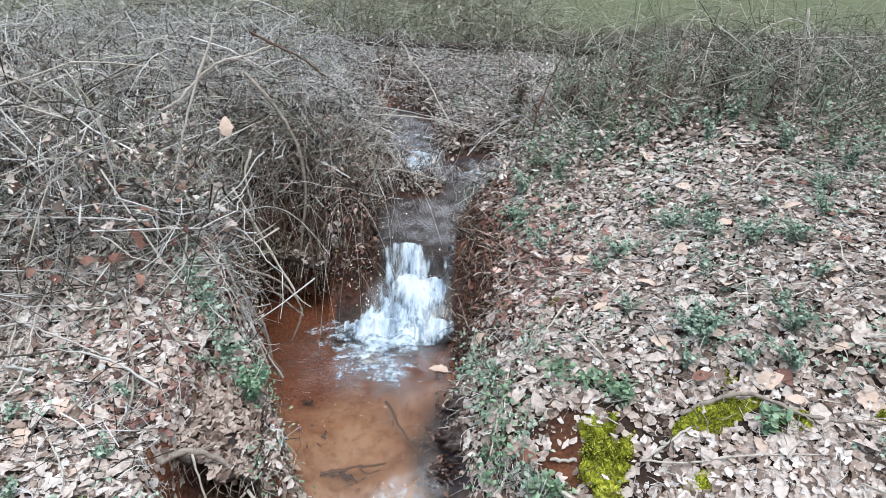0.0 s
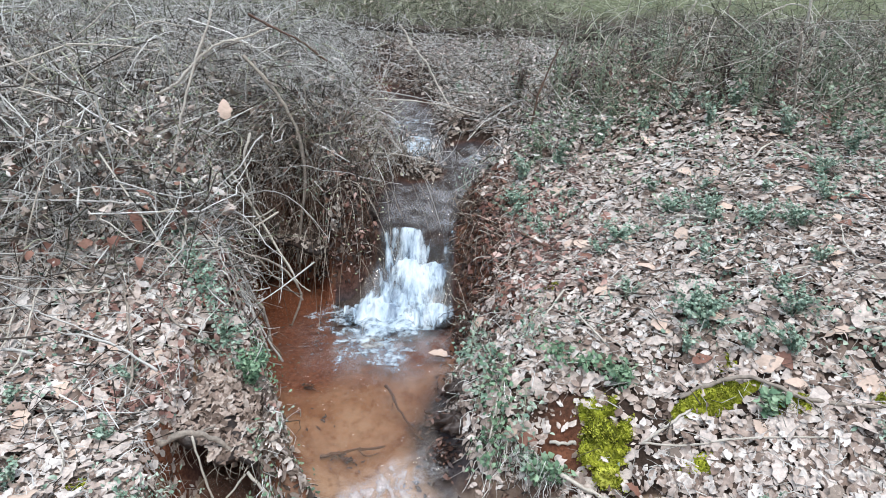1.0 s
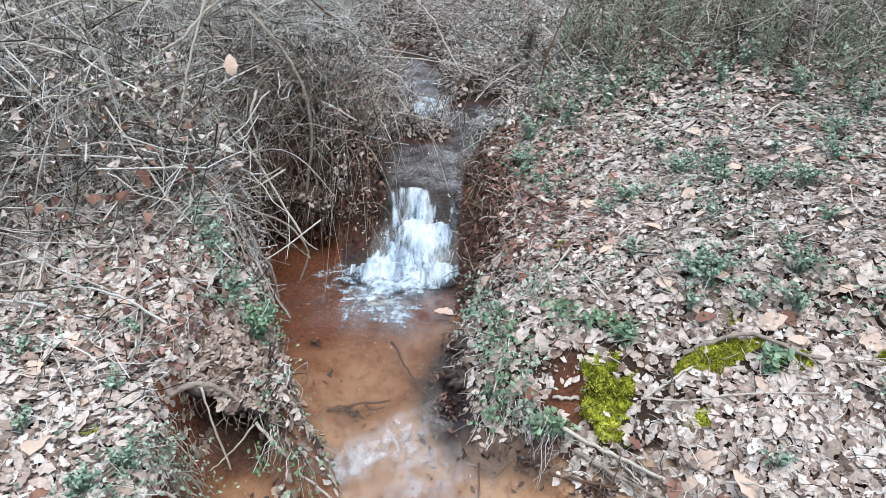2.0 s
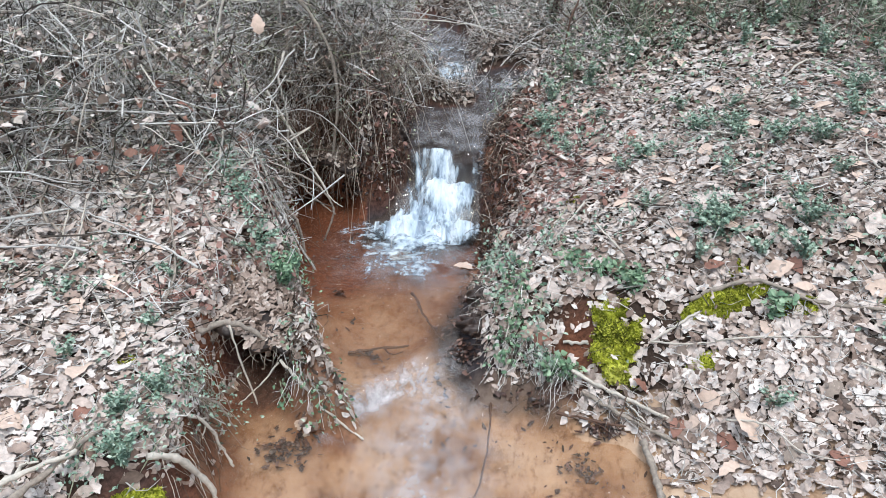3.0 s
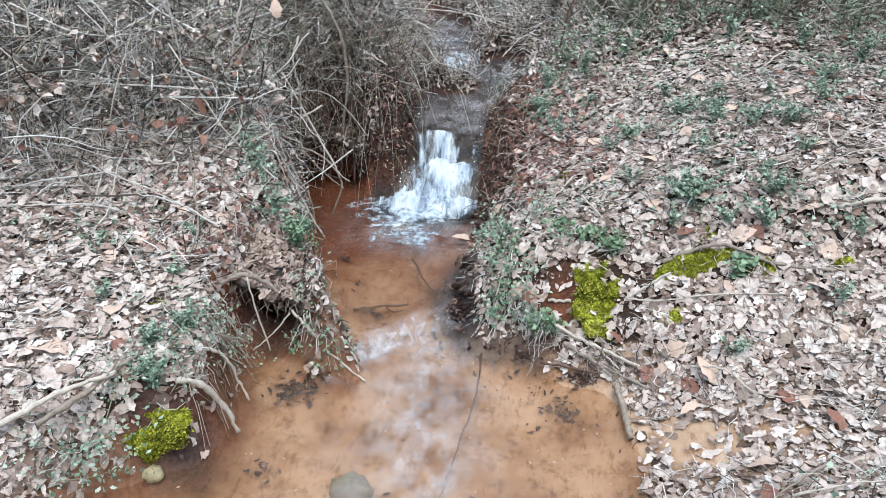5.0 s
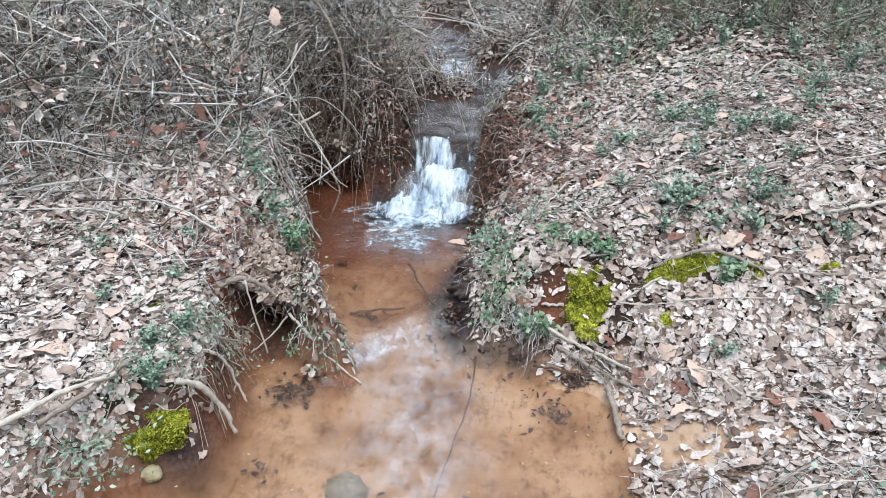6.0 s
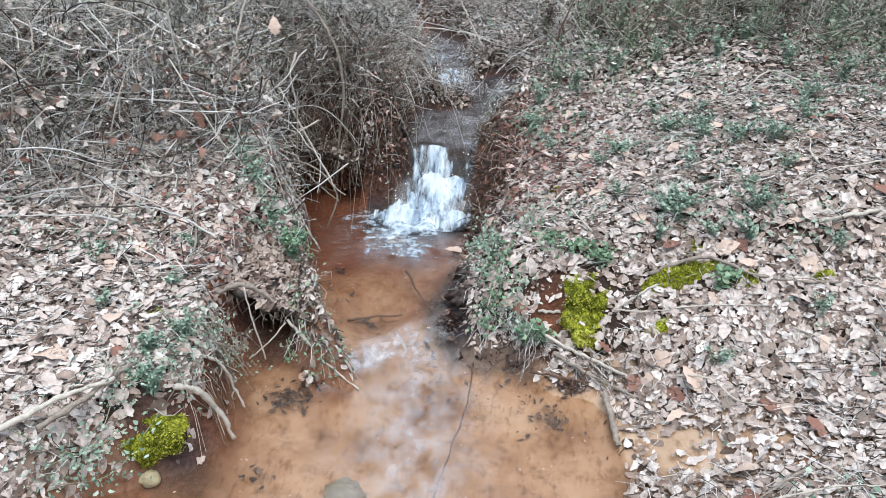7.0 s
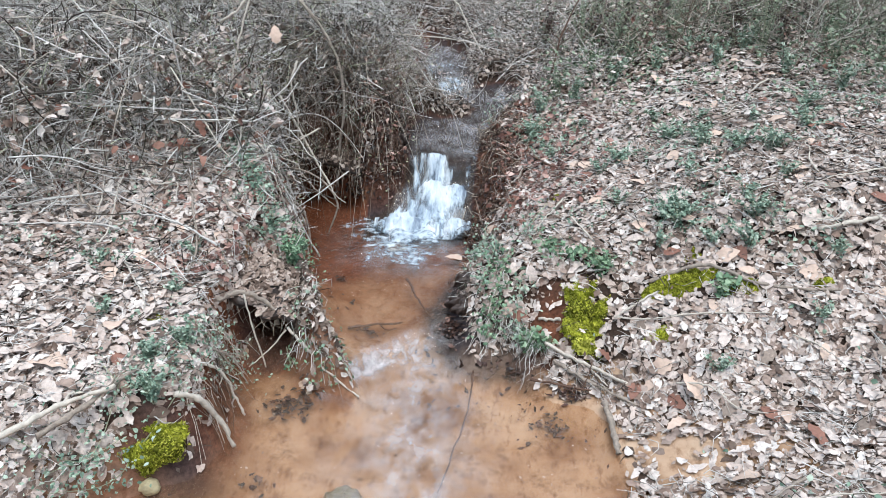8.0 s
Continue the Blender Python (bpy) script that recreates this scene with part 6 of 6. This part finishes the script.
for k in range(190):
    while True:
        x, y = RNG.uniform(-2.3, 2.3), RNG.uniform(0.8, 4.6)
        if RNG.uniform() < litter_keep(np.array([x]), np.array([y]))[0] and shore(np.array([x]), np.array([y]))[0] > 0.12:
            break
    up = slope(np.array([x]), np.array([y]))[0]
    lean = Vector((0, 0, 1)).rotation_difference(Vector(up)).to_matrix().to_4x4()
    z = float(ground(np.array([x]), np.array([y]))[0]) + 0.04
    copy_thing(KINDS[k % len(KINDS)], Matrix.Translation((x, y, z)) @ lean @ pose(0, 0, 0, RNG.uniform(-16, 16), RNG.uniform(-16, 16), RNG.uniform(0, 360)))

for k in range(56):
    # canes that stand out of the tangle
    while True:
        x, y = RNG.uniform(-2.9, -0.95), RNG.uniform(2.9, 5.2)
        if RNG.uniform() < brush_keep(np.array([x]), np.array([y]))[0] and shore(np.array([x]), np.array([y]))[0] > 0.45:
            break
    a, L, h = RNG.uniform(0, 6.28), RNG.uniform(0.5, 1.3), float(brush_high(np.array([x]), np.array([y]))[0])
    z = float(ground(np.array([x]), np.array([y]))[0]) + RNG.uniform(0.5, 1.1) * h
    dx, dy, rise = math.cos(a) * L, math.sin(a) * L, RNG.normal() * 0.14
    pts = [(x - dx * 0.5, y - dy * 0.5, z - rise + RNG.normal() * 0.05), (x - dx * 0.2 + RNG.normal() * 0.05, y - dy * 0.2, z + 0.06 + RNG.normal() * 0.03),
           (x + dx * 0.2, y + dy * 0.2 + RNG.normal() * 0.05, z + 0.07 + RNG.normal() * 0.03), (x + dx * 0.5, y + dy * 0.5, z + rise)]
    stick("vine_cane", pts, RNG.uniform(0.003, 0.0062), 0.002, (PALE, BARK, TWIG)[k % 3], ("pale bare cane woven through the tangle", "grey barked cane woven through the tangle", "thin dry cane woven through the tangle")[k % 3], "cane", k % 3, "long canes")
for k in range(34):
    # sticks fallen along the edge of the brush
    x, y = RNG.uniform(-2.4, -1.15), RNG.uniform(2.3, 3.3)
    a, L = RNG.uniform(0, 6.28), RNG.uniform(0.25, 0.7)
    pts = []
    for t in (-0.5, -0.2, 0.15, 0.5):
        px, py = x + math.cos(a) * L * t + RNG.normal() * 0.02, y + math.sin(a) * L * t + RNG.normal() * 0.02
        pts.append((px, py, float(ground(np.array([px]), np.array([py]))[0]) + 0.04 + RNG.uniform(0, 0.06)))
    stick("fallen_twig", pts, RNG.uniform(0.004, 0.008), 0.003, (BARK, PALE, TWIG)[k % 3], ("grey stick fallen at the brush edge", "pale stick fallen at the brush edge", "thin dry stick fallen at the brush edge")[k % 3], "stick", k % 3, "fallen twigs")
for k in range(44):
    # dry twigs on the leaves
    while True:
        x, y = RNG.uniform(-2.2, 2.3), RNG.uniform(1.0, 4.4)
        if RNG.uniform() < litter_keep(np.array([x]), np.array([y]))[0] and shore(np.array([x]), np.array([y]))[0] > 0.2:
            break
    a, L = RNG.uniform(0, 6.28), RNG.uniform(0.15, 0.45)
    pts = []
    for t in (-0.5, -0.15, 0.2, 0.5):
        px, py = x + math.cos(a) * L * t + RNG.normal() * 0.012, y + math.sin(a) * L * t + RNG.normal() * 0.012
        pts.append((px, py, float(ground(np.array([px]), np.array([py]))[0]) + 0.03 + RNG.uniform(0, 0.02)))
    stick("fallen_twig", pts, RNG.uniform(0.003, 0.006), 0.002, (PALE, BARK)[k % 2], ("pale dry twig lying on fallen leaves", "brown dry twig lying on fallen leaves")[k % 2], "twig", k % 3, "fallen twigs")


def sunken(x, y, n, wide, label):
    """A clump of black leaves on the bed of the pool."""
    n = 3 * n
    px, py = x + RNG.normal(size=n) * wide * 0.75, y + RNG.normal(size=n) * wide * 0.5
    pos = np.stack([px, py, ground(px, py) + 0.012 + RNG.uniform(0, 0.02, n)], -1)
    put("sunken_leaves", *blades(OAK, pos, np.array([[0, 0, 1.0]]), RNG.uniform(0.012, 0.045, n), 0.3, 0.5), WET, label=label, category="leaves", group="sunken leaves")


sunken(0.52, 1.76, 16, 0.05, "clump of black leaves under the water")
sunken(0.60, 1.92, 20, 0.05, "wet black leaves at the pool's corner")
sunken(-0.74, 1.79, 44, 0.085, "clump of black leaves under the water")
sunken(-0.77, 2.97, 6, 0.02, "small clump of dark leaves on the pool's bed")
sunken(-0.50, 2.42, 10, 0.07, "dark leaves on the pool's bed")
sunken(-0.05, 2.62, 40, 0.09, "black leaf mass beside the pool")
sunken(-0.02, 2.40, 40, 0.06, "black leaf mass on the ledge")
sunken(-0.75, 1.30, 5, 0.05, "few dark leaves on the pool's bed")
sunken(0.35, 2.08, 8, 0.05, "few dark leaves in the pool's corner")
